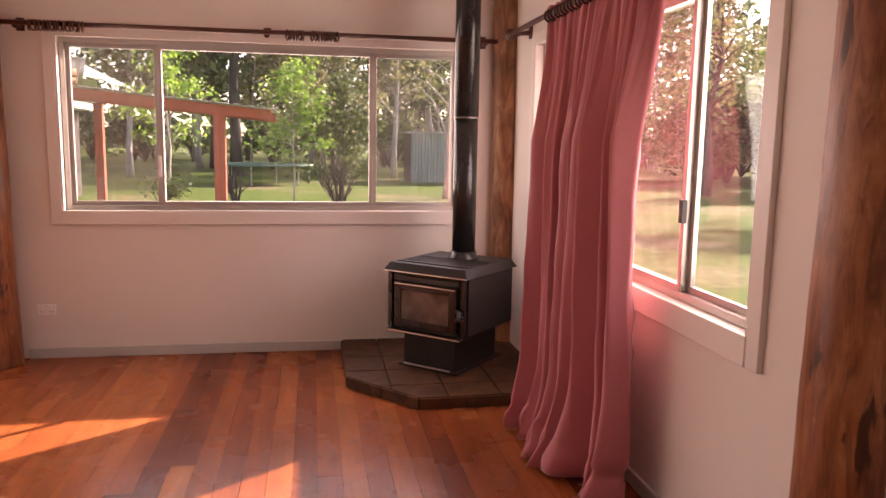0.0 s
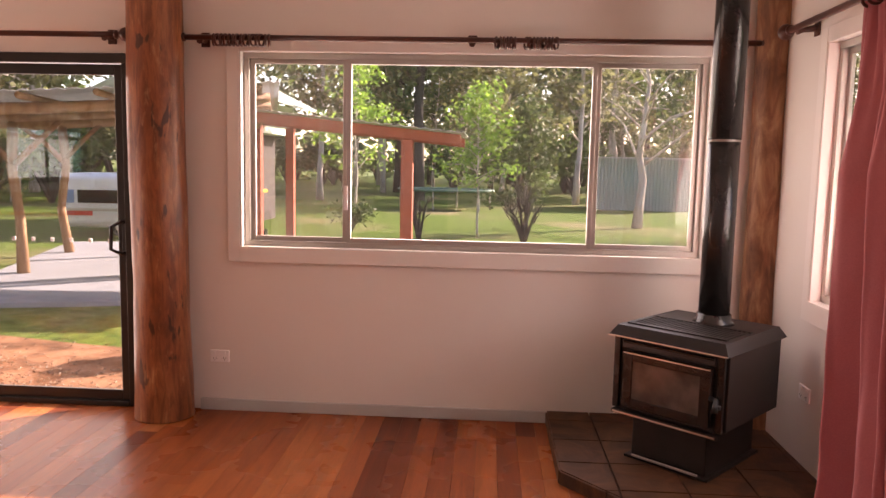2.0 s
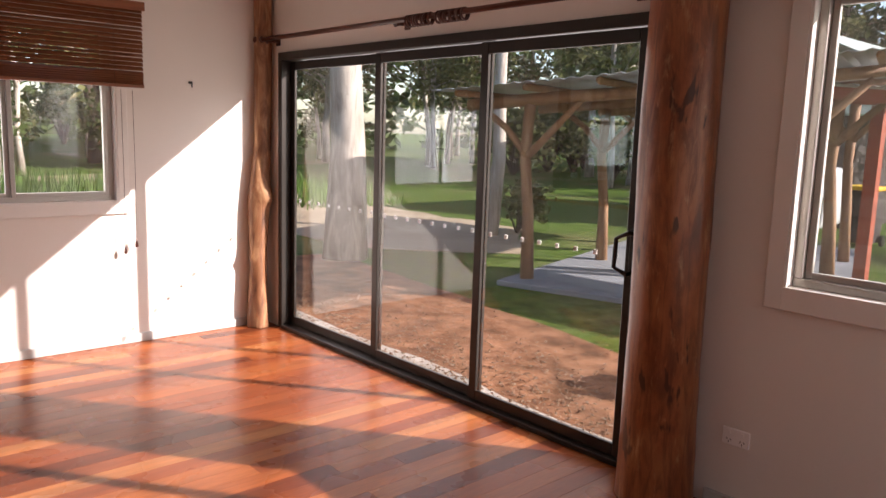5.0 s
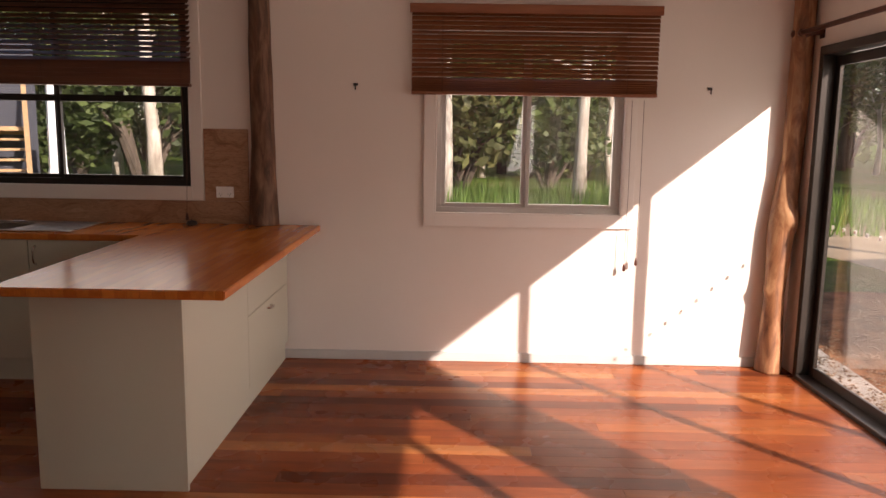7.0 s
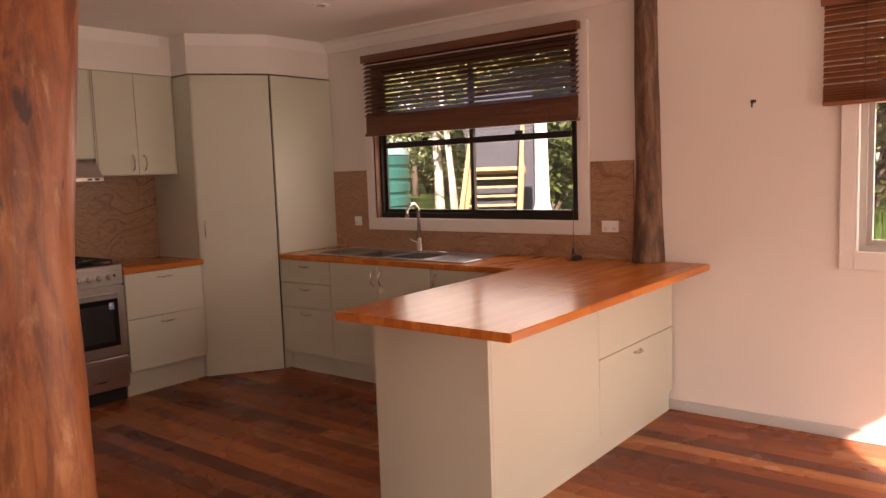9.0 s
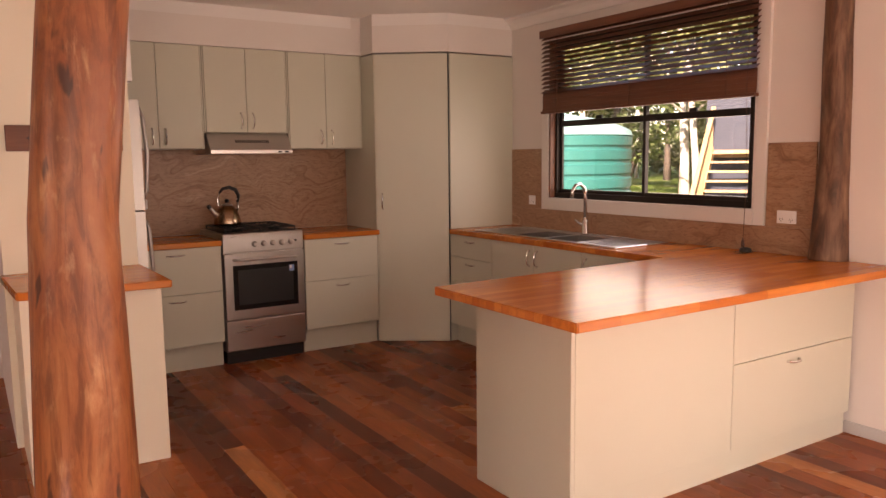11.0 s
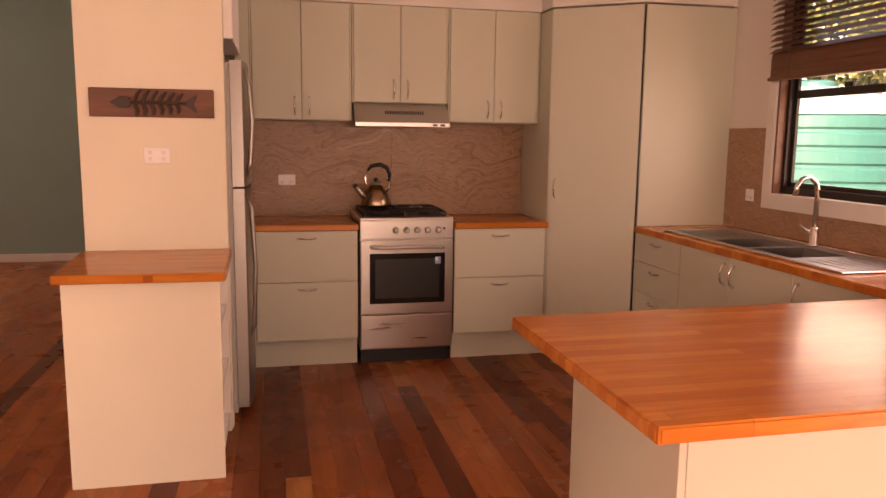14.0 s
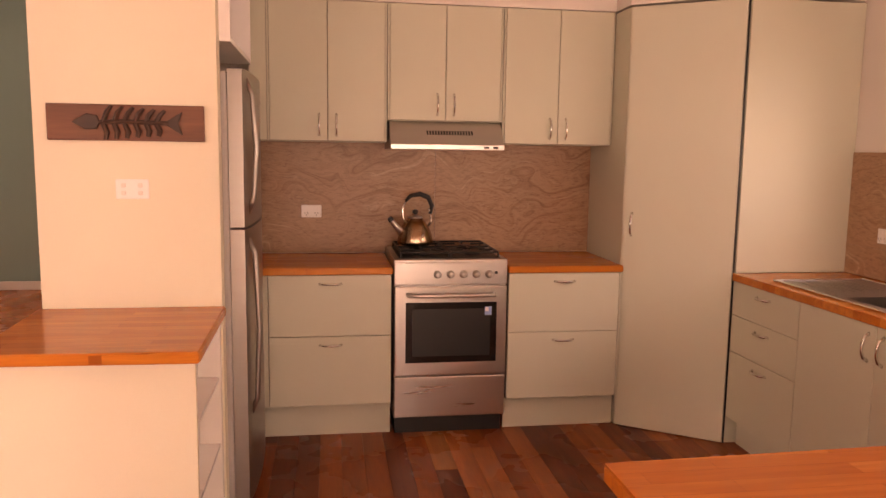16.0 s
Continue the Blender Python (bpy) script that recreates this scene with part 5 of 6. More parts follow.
def fish_plaque():
    top = thing("fish_plaque", "dark wooden plaque with a carved fish skeleton", "wall plaque", pose(-2.076, 0.061, 1.575, 0, 0, 180))
    part("board", bm_box((-0.268, -0.022, -0.064), (0.268, 0.0, 0.064), 0.003), M["sign"], top)
    C = M["carving"]
    part("head", bm_prism([(-0.18, 0.0), (-0.13, 0.030), (-0.095, 0.024), (-0.088, 0.0), (-0.098, -0.024), (-0.135, -0.026)], 0.022, 0.036, 0.002), C, top, "", False, pose(0, 0, 0, 90))
    part("spine", bm_tube([(-0.10, -0.028, 0.0), (0.0, -0.030, 0.004), (0.15, -0.028, 0.0)], 0.008, 8), C, top)
    part("tail", bm_prism([(0.13, 0.0), (0.195, 0.042), (0.180, 0.0), (0.195, -0.042)], 0.022, 0.034, 0.002), C, top, "", False, pose(0, 0, 0, 90))
    for k in range(6):
        x = -0.075 + k * 0.036
        L = 0.060 - 0.003 * k
        part("rib", bm_tube([(x, -0.028, 0.004), (x + 0.012, -0.030, L * 0.6), (x + 0.03, -0.028, L)], [0.009, 0.009, 0.006], 7), C, top)
        part("rib", bm_tube([(x, -0.028, -0.004), (x + 0.012, -0.030, -L * 0.6), (x + 0.006, -0.028, -L)], [0.009, 0.010, 0.008], 7), C, top)
    return top


fish_plaque()


# ---- outside ----
G = -0.20


def ground_material():
    """Lawn, with worn earth near the house and along the drive."""
    m, nt, b = nodes_of("lawn_and_earth")
    big = noise_of(nt, 0.25, (1, 1, 1), 4, "Position")
    fine = noise_of(nt, 6.0, (1, 1, 1), 6, "Position", None, 0.7)
    lawn = ramp(nt, fine, [(0.3, (0.035, 0.065, 0.010)), (0.55, (0.085, 0.14, 0.022)), (0.8, (0.17, 0.20, 0.05))])
    dry = ramp(nt, fine, [(0.3, (0.12, 0.10, 0.05)), (0.7, (0.30, 0.24, 0.14))])
    col = mixed(nt, ramp(nt, big, [(0.50, (0, 0, 0)), (0.68, (0.8, 0.8, 0.8))]), lawn, dry)
    nt.links.new(col, b.inputs["Base Color"])
    b.inputs["Roughness"].default_value = 0.95
    b.inputs["Specular IOR Level"].default_value = 0.1
    bump(nt, b, fine, 0.7, 0.05)
    return m


M["earth"] = plain("red_earth", (0.25, 0.125, 0.07), 0.95, var=0.6, scale=4, grain=30, bump_s=0.6, coord="Position", spec=0.1)
M["gravel"] = plain("pale_gravel", (0.42, 0.38, 0.33), 0.9, var=0.4, scale=3, grain=45, bump_s=0.8, coord="Position", spec=0.2)
M["dirt"] = plain("pale_drive_dirt", (0.38, 0.30, 0.21), 0.95, var=0.3, scale=0.8, grain=20, bump_s=0.5, coord="Position", spec=0.1)
M["mulch"] = plain("dark_mulch", (0.055, 0.035, 0.022), 0.95, var=0.5, scale=3, grain=30, bump_s=0.8, coord="Position", spec=0.1)
M["concrete"] = plain("concrete_slab", (0.23, 0.24, 0.26), 0.85, var=0.12, scale=0.8, grain=25, bump_s=0.15, coord="Position")
M["tin"] = plain("galvanised_iron", (0.42, 0.43, 0.43), 0.45, 0.6, var=0.2, scale=2, grain=30, bump_s=0.05)
M["rustpaint"] = plain("rust_red_post_paint", (0.34, 0.075, 0.035), 0.6, var=0.2, scale=3, grain=50)
M["pine"] = wood("raw_timber", [(0.2, (0.30, 0.17, 0.08)), (0.5, (0.44, 0.28, 0.14)), (0.8, (0.55, 0.38, 0.22))], 0.65, 2, 10, 8, 0.3)
M["pole"] = wood("rough_bush_pole", [(0.2, (0.16, 0.075, 0.035)), (0.5, (0.30, 0.16, 0.08)), (0.8, (0.42, 0.27, 0.15))], 0.7, 2, 10, 8, 0.3)
# paler green for the tank roof: its sun sheen put into the colour
M["tank_top"] = plain("sunlit_tank_plastic", (0.22, 0.40, 0.38), 0.45, var=0.12, scale=1.5, grain=40, bump_s=0.05)
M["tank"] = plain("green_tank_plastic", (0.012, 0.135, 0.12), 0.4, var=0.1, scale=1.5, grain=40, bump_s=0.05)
M["housewall"] = plain("pale_weatherboard", (0.62, 0.70, 0.64), 0.6, var=0.08, scale=1.0)
M["darkboard"] = plain("dark_timber_cladding", (0.045, 0.035, 0.03), 0.8, var=0.25)
M["vanskin"] = plain("van_white_enamel", (0.72, 0.74, 0.78), 0.3, 0.2, var=0.05)
M["vanred"] = plain("red_decal", (0.60, 0.06, 0.05), 0.4)
M["bark"] = wood("pale_gum_bark", [(0.25, (0.20, 0.16, 0.13)), (0.5, (0.48, 0.42, 0.36)), (0.75, (0.72, 0.67, 0.60))], 0.85, 2, 9, 5, 0.6)
M["bark_dark"] = wood("dark_ironbark", [(0.2, (0.03, 0.022, 0.018)), (0.6, (0.11, 0.085, 0.065)), (0.9, (0.22, 0.18, 0.14))], 0.9, 2, 9, 5, 0.8)


def leaf_material(name, dark, light):
    m, nt, b = nodes_of(name)
    geo = nt.nodes.new("ShaderNodeNewGeometry")
    oi = nt.nodes.new("ShaderNodeObjectInfo")
    c = ramp(nt, geo.outputs["Random Per Island"], [(0.0, dark), (0.7, light), (1.0, [min(1, v * 1.7) for v in light])])
    c = mixed(nt, 0.3, c, ramp(nt, oi.outputs["Random"], [(0.0, dark), (1.0, light)]))
    nt.links.new(c, b.inputs["Base Color"])
    b.inputs["Roughness"].default_value = 0.55
    b.inputs["Subsurface Weight"].default_value = 0.0
    tl = nt.nodes.new("ShaderNodeBsdfTranslucent")
    mx = nt.nodes.new("ShaderNodeMixShader")
    mx.inputs[0].default_value = 0.45
    nt.links.new(c, tl.inputs[0])
    nt.links.new(b.outputs[0], mx.inputs[1])
    nt.links.new(tl.outputs[0], mx.inputs[2])
    nt.links.new(mx.outputs[0], nt.nodes["Material Output"].inputs[0])
    return m


M["leaf"] = leaf_material("gum_leaves", (0.035, 0.062, 0.018), (0.12, 0.165, 0.05))
M["leaf_dry"] = leaf_material("olive_scrub_leaves", (0.075, 0.085, 0.03), (0.23, 0.24, 0.095))
M["leaf_bright"] = leaf_material("bright_garden_leaves", (0.08, 0.19, 0.02), (0.27, 0.44, 0.07))
M["blade"] = leaf_material("long_grass", (0.05, 0.12, 0.02), (0.15, 0.26, 0.05))

gr = setting("ground", bm_box((-600, -600, -1.2), (600, 600, G)), ground_material(), "sunlit lawn with worn patches around the house", "ground")


def flat(name, pts, z, mat, label, category, seed=1, rough=0.25):
    """A patch of ground with an uneven outline."""
    out = []
    n = len(pts)
    for i in range(n):
        a, b = Vector((*pts[i], 0)), Vector((*pts[(i + 1) % n], 0))
        k = max(1, int((b - a).length / 0.5)) if rough else 1
        for j in range(k):
            p = a.lerp(b, j / k)
            q = noise.noise_vector(p * 1.3 + Vector((seed, 0, 0))) * rough
            out.append((p.x + q.x, p.y + q.y))
    return setting(name, bm_prism(out, G - 0.05, G + z), mat, label, category)


flat("pavement_earth", [(-9.0, 5.9), (-1.9, 5.9), (-1.9, 7.3), (-4.2, 7.9), (-9.0, 8.6)], 0.006, M["earth"], "bare red earth beside the house", "ground")
flat("pavement_gravel", [(-8.5, 5.78), (-2.6, 5.78), (-2.4, 6.2), (-5.0, 6.35), (-8.5, 6.5)], 0.014, M["gravel"], "pale gravel strip along the wall", "gravel", 4, 0.1)
flat("road", [(-26, 8.5), (-9.2, 9.2), (-7.4, 11.0), (-9.6, 13.2), (-27, 13.5)], 0.005, M["dirt"], "pale dirt driveway", "road", 7)
flat("pavement_mulch", [(-3.6, 14.6), (2.8, 14.6), (3.2, 16.6), (-3.2, 17.0)], 0.010, M["mulch"], "dark mulched garden bed", "garden bed", 9)

# carport, turned against the house
cp = thing("carport", "bush-pole carport with corrugated iron roof over a slab", "carport", pose(-5.9, 9.0, G, 0, 0, 16))
part("slab", bm_box((-0.25, 0.0, -0.05), (3.2, 6.4, 0.06), 0.01), M["concrete"], cp, "grey concrete slab")


def carport_height(x, y):
    return 2.20 + 0.075 * (x + 1.0) + 0.02 * y


roof = bmesh.new()
nx, L = 80, 4.6
rows = []
for y in (-0.35, 6.7):
    rows.append([roof.verts.new((-1.0 + i * L / nx, y, carport_height(-1.0 + i * L / nx, y) + 0.012 * math.sin(i * 2.2))) for i in range(nx + 1)])
for i in range(nx):
    roof.faces.new((rows[0][i], rows[0][i + 1], rows[1][i + 1], rows[1][i]))
rf = part("roof", roof, M["tin"], cp, "corrugated iron roof")
sm = rf.modifiers.new("thickness", "SOLIDIFY")
sm.thickness = 0.006
rp = random.Random(2)
for x0 in (0.1, 2.9):
    for y in (0.35, 2.3, 4.7):
        x = x0 - 0.2 if y < 1 else x0
        zt = carport_height(x, y) - 0.17
        bend = rp.uniform(-0.05, 0.05)
        part("post", bm_tube([(x + 0.06, y, 0.06), (x + bend, y, 0.8), (x - bend, y + 0.03, 1.5), (x, y + 0.02, zt)], [0.085, 0.068, 0.066, 0.07], 10, None, True, 0.14, x + y), M["pole"], cp, "", True)
        for sg in (-1, 1):
            part("brace", bm_tube([(x, y, zt - 0.62), (x + sg * 0.3, y + 0.02, zt - 0.30), (x + sg * 0.62, y, zt - 0.03 + sg * 0.045)], [0.045, 0.040, 0.036], 8, None, True, 0.15, y), M["pole"], cp, "", True)
for y in (0.35, 2.3, 4.7, 6.3):
    pts = [(x, y + rp.uniform(-0.04, 0.04), carport_height(x, y) - 0.15 + rp.uniform(-0.015, 0.015)) for x in (-0.9, 0.2, 1.4, 2.5, 3.5)]
    part("beam", bm_tube(pts, [0.075, 0.07, 0.066, 0.06, 0.056], 10, None, True, 0.14, y), M["pole"], cp, "", True)
for i in range(6):
    x = -0.75 + i * 0.82
    pts = [(x + rp.uniform(-0.07, 0.07), y, carport_height(x, y) - 0.045) for y in (-0.25, 1.6, 3.4, 5.2, 6.6)]
    part("rafter", bm_tube(pts, [0.04, 0.036, 0.036, 0.034, 0.03], 8, None, True, 0.12, x), M["pole"], cp, "", True)

# shelter with rust-red posts
sh = thing("garden_shelter", "open shelter with rust-red posts and low-pitched iron roof", "shelter", pose(0, 0, G))
r = bmesh.new()
rows = []
for y in (10.7, 12.6):
    rows.append([r.verts.new((-4.3 + i * 0.06, y, 2.427 - 0.092 * i * 0.06 + 0.010 * math.sin(i * 2.4))) for i in range(67)])
for i in range(66):
    r.faces.new((rows[0][i], rows[0][i + 1], rows[1][i + 1], rows[1][i]))
rf = part("roof", r, M["tin"], sh, "corrugated iron roof")
rf.modifiers.new("thickness", "SOLIDIFY").thickness = 0.006
for y in (10.95, 12.4):
    bm = bm_box((-4.25, y - 0.03, -0.13), (-0.38, y + 0.03, 0.0), 0.004)
    for v in bm.verts:
        v.co.z += 2.595 - 0.092 * (v.co.x + 6.4)
    part("beam", bm, M["rustpaint"], sh)
for x, y, s in ((-1.06, 10.98, 0.075), (-2.95, 12.4, 0.06), (-3.45, 12.4, 0.07)):
    part("post", bm_box((x - s, y - s, 0.0), (x + s, y + s, 2.46 - 0.092 * (x + 6.4)), 0.006), M["rustpaint"], sh)

# neighbouring house
ho = thing("house", "pale weatherboard house with overhanging iron roof", "house", pose(-5.4, 19.0, G))
part("wall", bm_box((-3.4, 0.0, 2.35), (-0.3, 4.0, 3.15)), M["housewall"], ho, "pale green weatherboards")
# made-up lower wall; its dark colour paints the shade under the upper wall
part("lower_wall", bm_box((-3.3, 0.5, 0.0), (-0.8, 3.9, 2.349)), M["darkboard"], ho, "added lower wall coloured dark as if in shade")
for k in range(5):
    part("weatherboard", bm_box((-3.42, -0.02, 2.36 + k * 0.155), (-0.28, -0.001, 2.50 + k * 0.155), 0.003), M["housewall"], ho)
for s in (-1, 1):
    bm = bmesh.new()
    prof = [(-1.85 + s * 0.0, 4.15), (-1.85 + s * 2.35, 3.02)]
    n = 40
    rows = []
    for k in range(2):
        x, z = prof[k]
        rows.append([bm.verts.new((x, -0.7 + i * 5.4 / n, z + 0.012 * math.sin(i * 2.3))) for i in range(n + 1)])
    for i in range(n):
        bm.faces.new((rows[0][i], rows[0][i + 1], rows[1][i + 1], rows[1][i]))
    rr = part("roof", bm, plain("pale_roof_iron", (0.62, 0.68, 0.60), 0.5, 0.2, var=0.1), ho, "pale corrugated roof")
    rr.modifiers.new("thickness", "SOLIDIFY").thickness = 0.02
part("gable", bm_prism([(-3.4, 3.15), (-0.3, 3.15), (-1.85, 3.95)], 0.0, 0.05), M["housewall"], ho, "", False, pose(0, 0.05, 0, 90))
for k in range(6):
    part("fascia", bm_tube([(-1.85 + k * 0.38, -0.68, 4.07 - k * 0.183), (-1.85 + k * 0.38, -0.1, 4.07 - k * 0.183)], 0.03, 6), M["trim"], ho)

# caravan
va = thing("caravan", "white and silver caravan with dark window and red marking", "caravan", pose(-8.95, 16.5, G, 0, 0, 6) @ Matrix.Diagonal((0.74, 0.74, 0.74, 1)))
bm = bm_box((0, 0, 0.25), (4.4, 2.0, 1.78))
bmesh.ops.bevel(bm, geom=bm.edges[:], offset=0.22, segments=4, affect="EDGES", profile=0.6)
part("body", bm, M["vanskin"], va, "", True)
part("band", bm_box((0.25, -0.012, 0.72), (4.2, -0.002, 0.80), 0.003), M["alu"], va)
part("window", bm_box((0.55, -0.015, 0.95), (2.2, -0.002, 1.32), 0.004), M["ovenglass"], va, "dark tinted window")
part("window", bm_box((0.22, -0.012, 0.95), (0.45, -0.002, 1.32), 0.004), plain("blue_tint_glass", (0.20, 0.30, 0.50), 0.1), va)
part("marking", bm_box((0.25, -0.012, 0.60), (0.95, -0.003, 0.74), 0.003), M["vanred"], va, "red marking")
for x in (1.7, 2.6):
    w = part("wheel", bm_lathe([(0.30, -0.09), (0.32, -0.06), (0.32, 0.06), (0.30, 0.09)], 20), M["black"], va, "black tyre", False, pose(x, 0.16, 0.32, 90))
    part("rim", bm_lathe([(0.17, 0.088), (0.16, 0.10), (0.06, 0.095)], 16), M["alu"], w)
part("hatch", bm_box((1.6, 0.7, 1.781), (2.2, 1.2, 1.84), 0.01), M["white"], va)

# wheelie bin
wb = thing("wheelie_bin", "dark wheelie bin with a yellow lid", "bin", pose(-5.05, 17.0, G))
bm = bm_box((-0.26, -0.3, 0.06), (0.26, 0.3, 0.98), 0.02)
for v in bm.verts:
    k = 0.8 + 0.2 * v.co.z
    v.co.x, v.co.y = v.co.x * k, v.co.y * k
part("bin_body", bm, M["darkboard"], wb)
part("lid", bm_box((-0.29, -0.34, 0.98), (0.29, 0.34, 1.05), 0.02), plain("yellow_lid", (0.75, 0.45, 0.03), 0.5), wb, "yellow lid")
for s in (-1, 1):
    part("wheel", bm_lathe([(0.10, -0.025), (0.10, 0.025)], 14), M["black"], wb, "", False, pose(s * 0.27, 0.2, 0.10, 0, 90))

# trampoline and shed across the lawn
tr = thing("trampoline", "round trampoline with a green edge pad", "trampoline", pose(-1.6, 29.0, G))
pts = [(1.75 * math.cos(t), 1.2 * math.sin(t), 0.72) for t in [2 * math.pi * k / 28 for k in range(29)]]
part("pad", bm_tube(pts, 0.045, 8, None, False), plain("faded_green_pad", (0.10, 0.19, 0.13), 0.7), tr, "green edge pad")
part("mat", bm_prism([(p[0] * 0.95, p[1] * 0.95) for p in pts[:-1]], 0.68, 0.69), M["black"], tr)
for k in range(6):
    t = math.pi / 3 * k + 0.3
    part("leg", bm_tube([(1.7 * math.cos(t), 1.15 * math.sin(t), 0.0), (1.7 * math.cos(t), 1.15 * math.sin(t), 0.70)], 0.03, 8), M["alu"], tr)
st = thing("garden_shed", "grey-green corrugated garden shed beyond the lawn", "shed", pose(6.0, 31.0, G))
bm = bmesh.new()
n = 90
rows = [[bm.verts.new((-1.9 + i * 3.8 / n, 0.015 * math.sin(i * 2.1), z)) for i in range(n + 1)] for z in (0.0, 2.0)]
for i in range(n):
    bm.faces.new((rows[0][i], rows[0][i + 1], rows[1][i + 1], rows[1][i]))
part("front_wall", bm, plain("grey_green_iron", (0.24, 0.30, 0.27), 0.5, 0.2, var=0.1), st, "corrugated iron wall").modifiers.new("thickness", "SOLIDIFY").thickness = 0.02
part("side_wall", bm_box((-1.9, 0.03, 0.0), (1.9, 2.5, 1.98)), M["darkboard"], st)
bm = bm_box((-2.05, -0.15, 2.0), (2.05, 2.7, 2.06), 0.005)
part("roof", bm, M["tin"], st)

# rainwater tank
tk = thing("water_tank", "round green plastic rainwater tank with ribbed sides", "water tank", pose(-10.0, -5.6, G))
prof = []
for k in range(9):
    z = 0.02 + k * 0.222
    prof += [(1.43, z), (1.46, z + 0.03), (1.46, z + 0.165), (1.43, z + 0.19)]
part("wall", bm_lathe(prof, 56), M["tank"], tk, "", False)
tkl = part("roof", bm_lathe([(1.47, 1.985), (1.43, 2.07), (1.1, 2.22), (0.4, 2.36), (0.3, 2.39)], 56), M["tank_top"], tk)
part("hatch", bm_lathe([(0.28, 2.39), (0.28, 2.45), (0.2, 2.48)], 24), M["tank"], tkl)
part("downpipe", bm_tube([(1.45, 0.55, 0.1), (1.45, 0.6, 1.2), (1.25, 0.8, 2.2)], 0.05, 8), M["black"], tk)

# outdoor stair with timber balustrades
sr = thing("outdoor_stair", "raw timber stair with slatted balustrades up to a deck", "stair", pose(-13.5, -4.6, G, 0, 0, 30))
rise, run, n, wd = 0.19, 0.27, 9, 1.1
for k in range(n):
    part("tread", bm_box((-(k + 1) * run, -wd / 2, (k + 1) * rise - 0.045), (-k * run + 0.03, wd / 2, (k + 1) * rise), 0.006), M["pine"], sr)
for s in (-1, 1):
    y = s * (wd / 2 + 0.03)
    bm = bm_box((-n * run, y - 0.022, -0.14), (0.1, y + 0.022, 0.10), 0.004)
    for v in bm.verts:
        v.co.z = max(0.0, v.co.z - v.co.x * rise / run)
    part("stringer", bm, M["pine"], sr)
    bm = bm_box((-n * run, y - 0.045, 0.93), (0.15, y + 0.045, 0.97), 0.004)
    for v in bm.verts:
        v.co.z += -v.co.x * rise / run
    part("handrail", bm, M["pine"], sr)
    for k in range(22):
        x = 0.05 - k * 0.112
        z = -x * rise / run
        part("baluster", bm_box((x - 0.016, y - 0.016, max(0.0, z + 0.05)), (x + 0.016, y + 0.016, z + 0.93)), M["pine"], sr)
part("deck", bm_box((-n * run - 0.5, -0.62, n * rise - 0.12), (-n * run, 0.62, n * rise + 0.04), 0.005), M["pine"], sr)
part("cabin_wall", bm_box((-n * run - 1.4, -0.8, 0.0), (-n * run - 0.51, 0.8, n * rise + 1.8)), plain("dark_blue_cladding", (0.014, 0.018, 0.034), 0.6), sr, "dark blue cabin wall")
# stand-in pier for an unidentified white column that broadens downward
bm = bm_prism([(-0.40, -0.1), (0.40, -0.1), (0.14, 0.9), (0.10, 2.6), (-0.12, 2.6), (-0.14, 0.9)], -0.08, 0.08, 0.01)
tagged(part("white_flue_cowl", bm, M["vanskin"], None, "", False, Matrix.Translation((-14.0, -3.7, G + 0.1)) @ Matrix.Rotation(math.radians(128), 4, "Z") @ Matrix.Rotation(math.pi / 2, 4, "X")), "white tapered pier flaring towards the ground", "pier")


# ---- trees ----
def leaf_cloud(bm, rnd, centre, radius, count, size, squash=0.75, droop=0.0):
    """Many small leaf blades round a twig."""
    for _ in range(count):
        while True:
            p = Vector((rnd.uniform(-1, 1), rnd.uniform(-1, 1), rnd.uniform(-1, 1)))
            if 0.15 < p.length < 1:
                break
        c = Vector(centre) + Vector((p.x * radius, p.y * radius, p.z * radius * squash))
        d = Vector((rnd.gauss(0, 1), rnd.gauss(0, 1), rnd.gauss(0, 0.6) - droop)).normalized()
        s = d.cross(Vector((rnd.gauss(0, 1), rnd.gauss(0, 1), rnd.gauss(0, 1)))).normalized()
        L, w = size * rnd.uniform(0.6, 1.4), size * rnd.uniform(0.18, 0.34)
        bm.faces.new([bm.verts.new(q) for q in (c - d * L * 0.5, c + s * w, c + d * L * 0.5, c - s * w)])


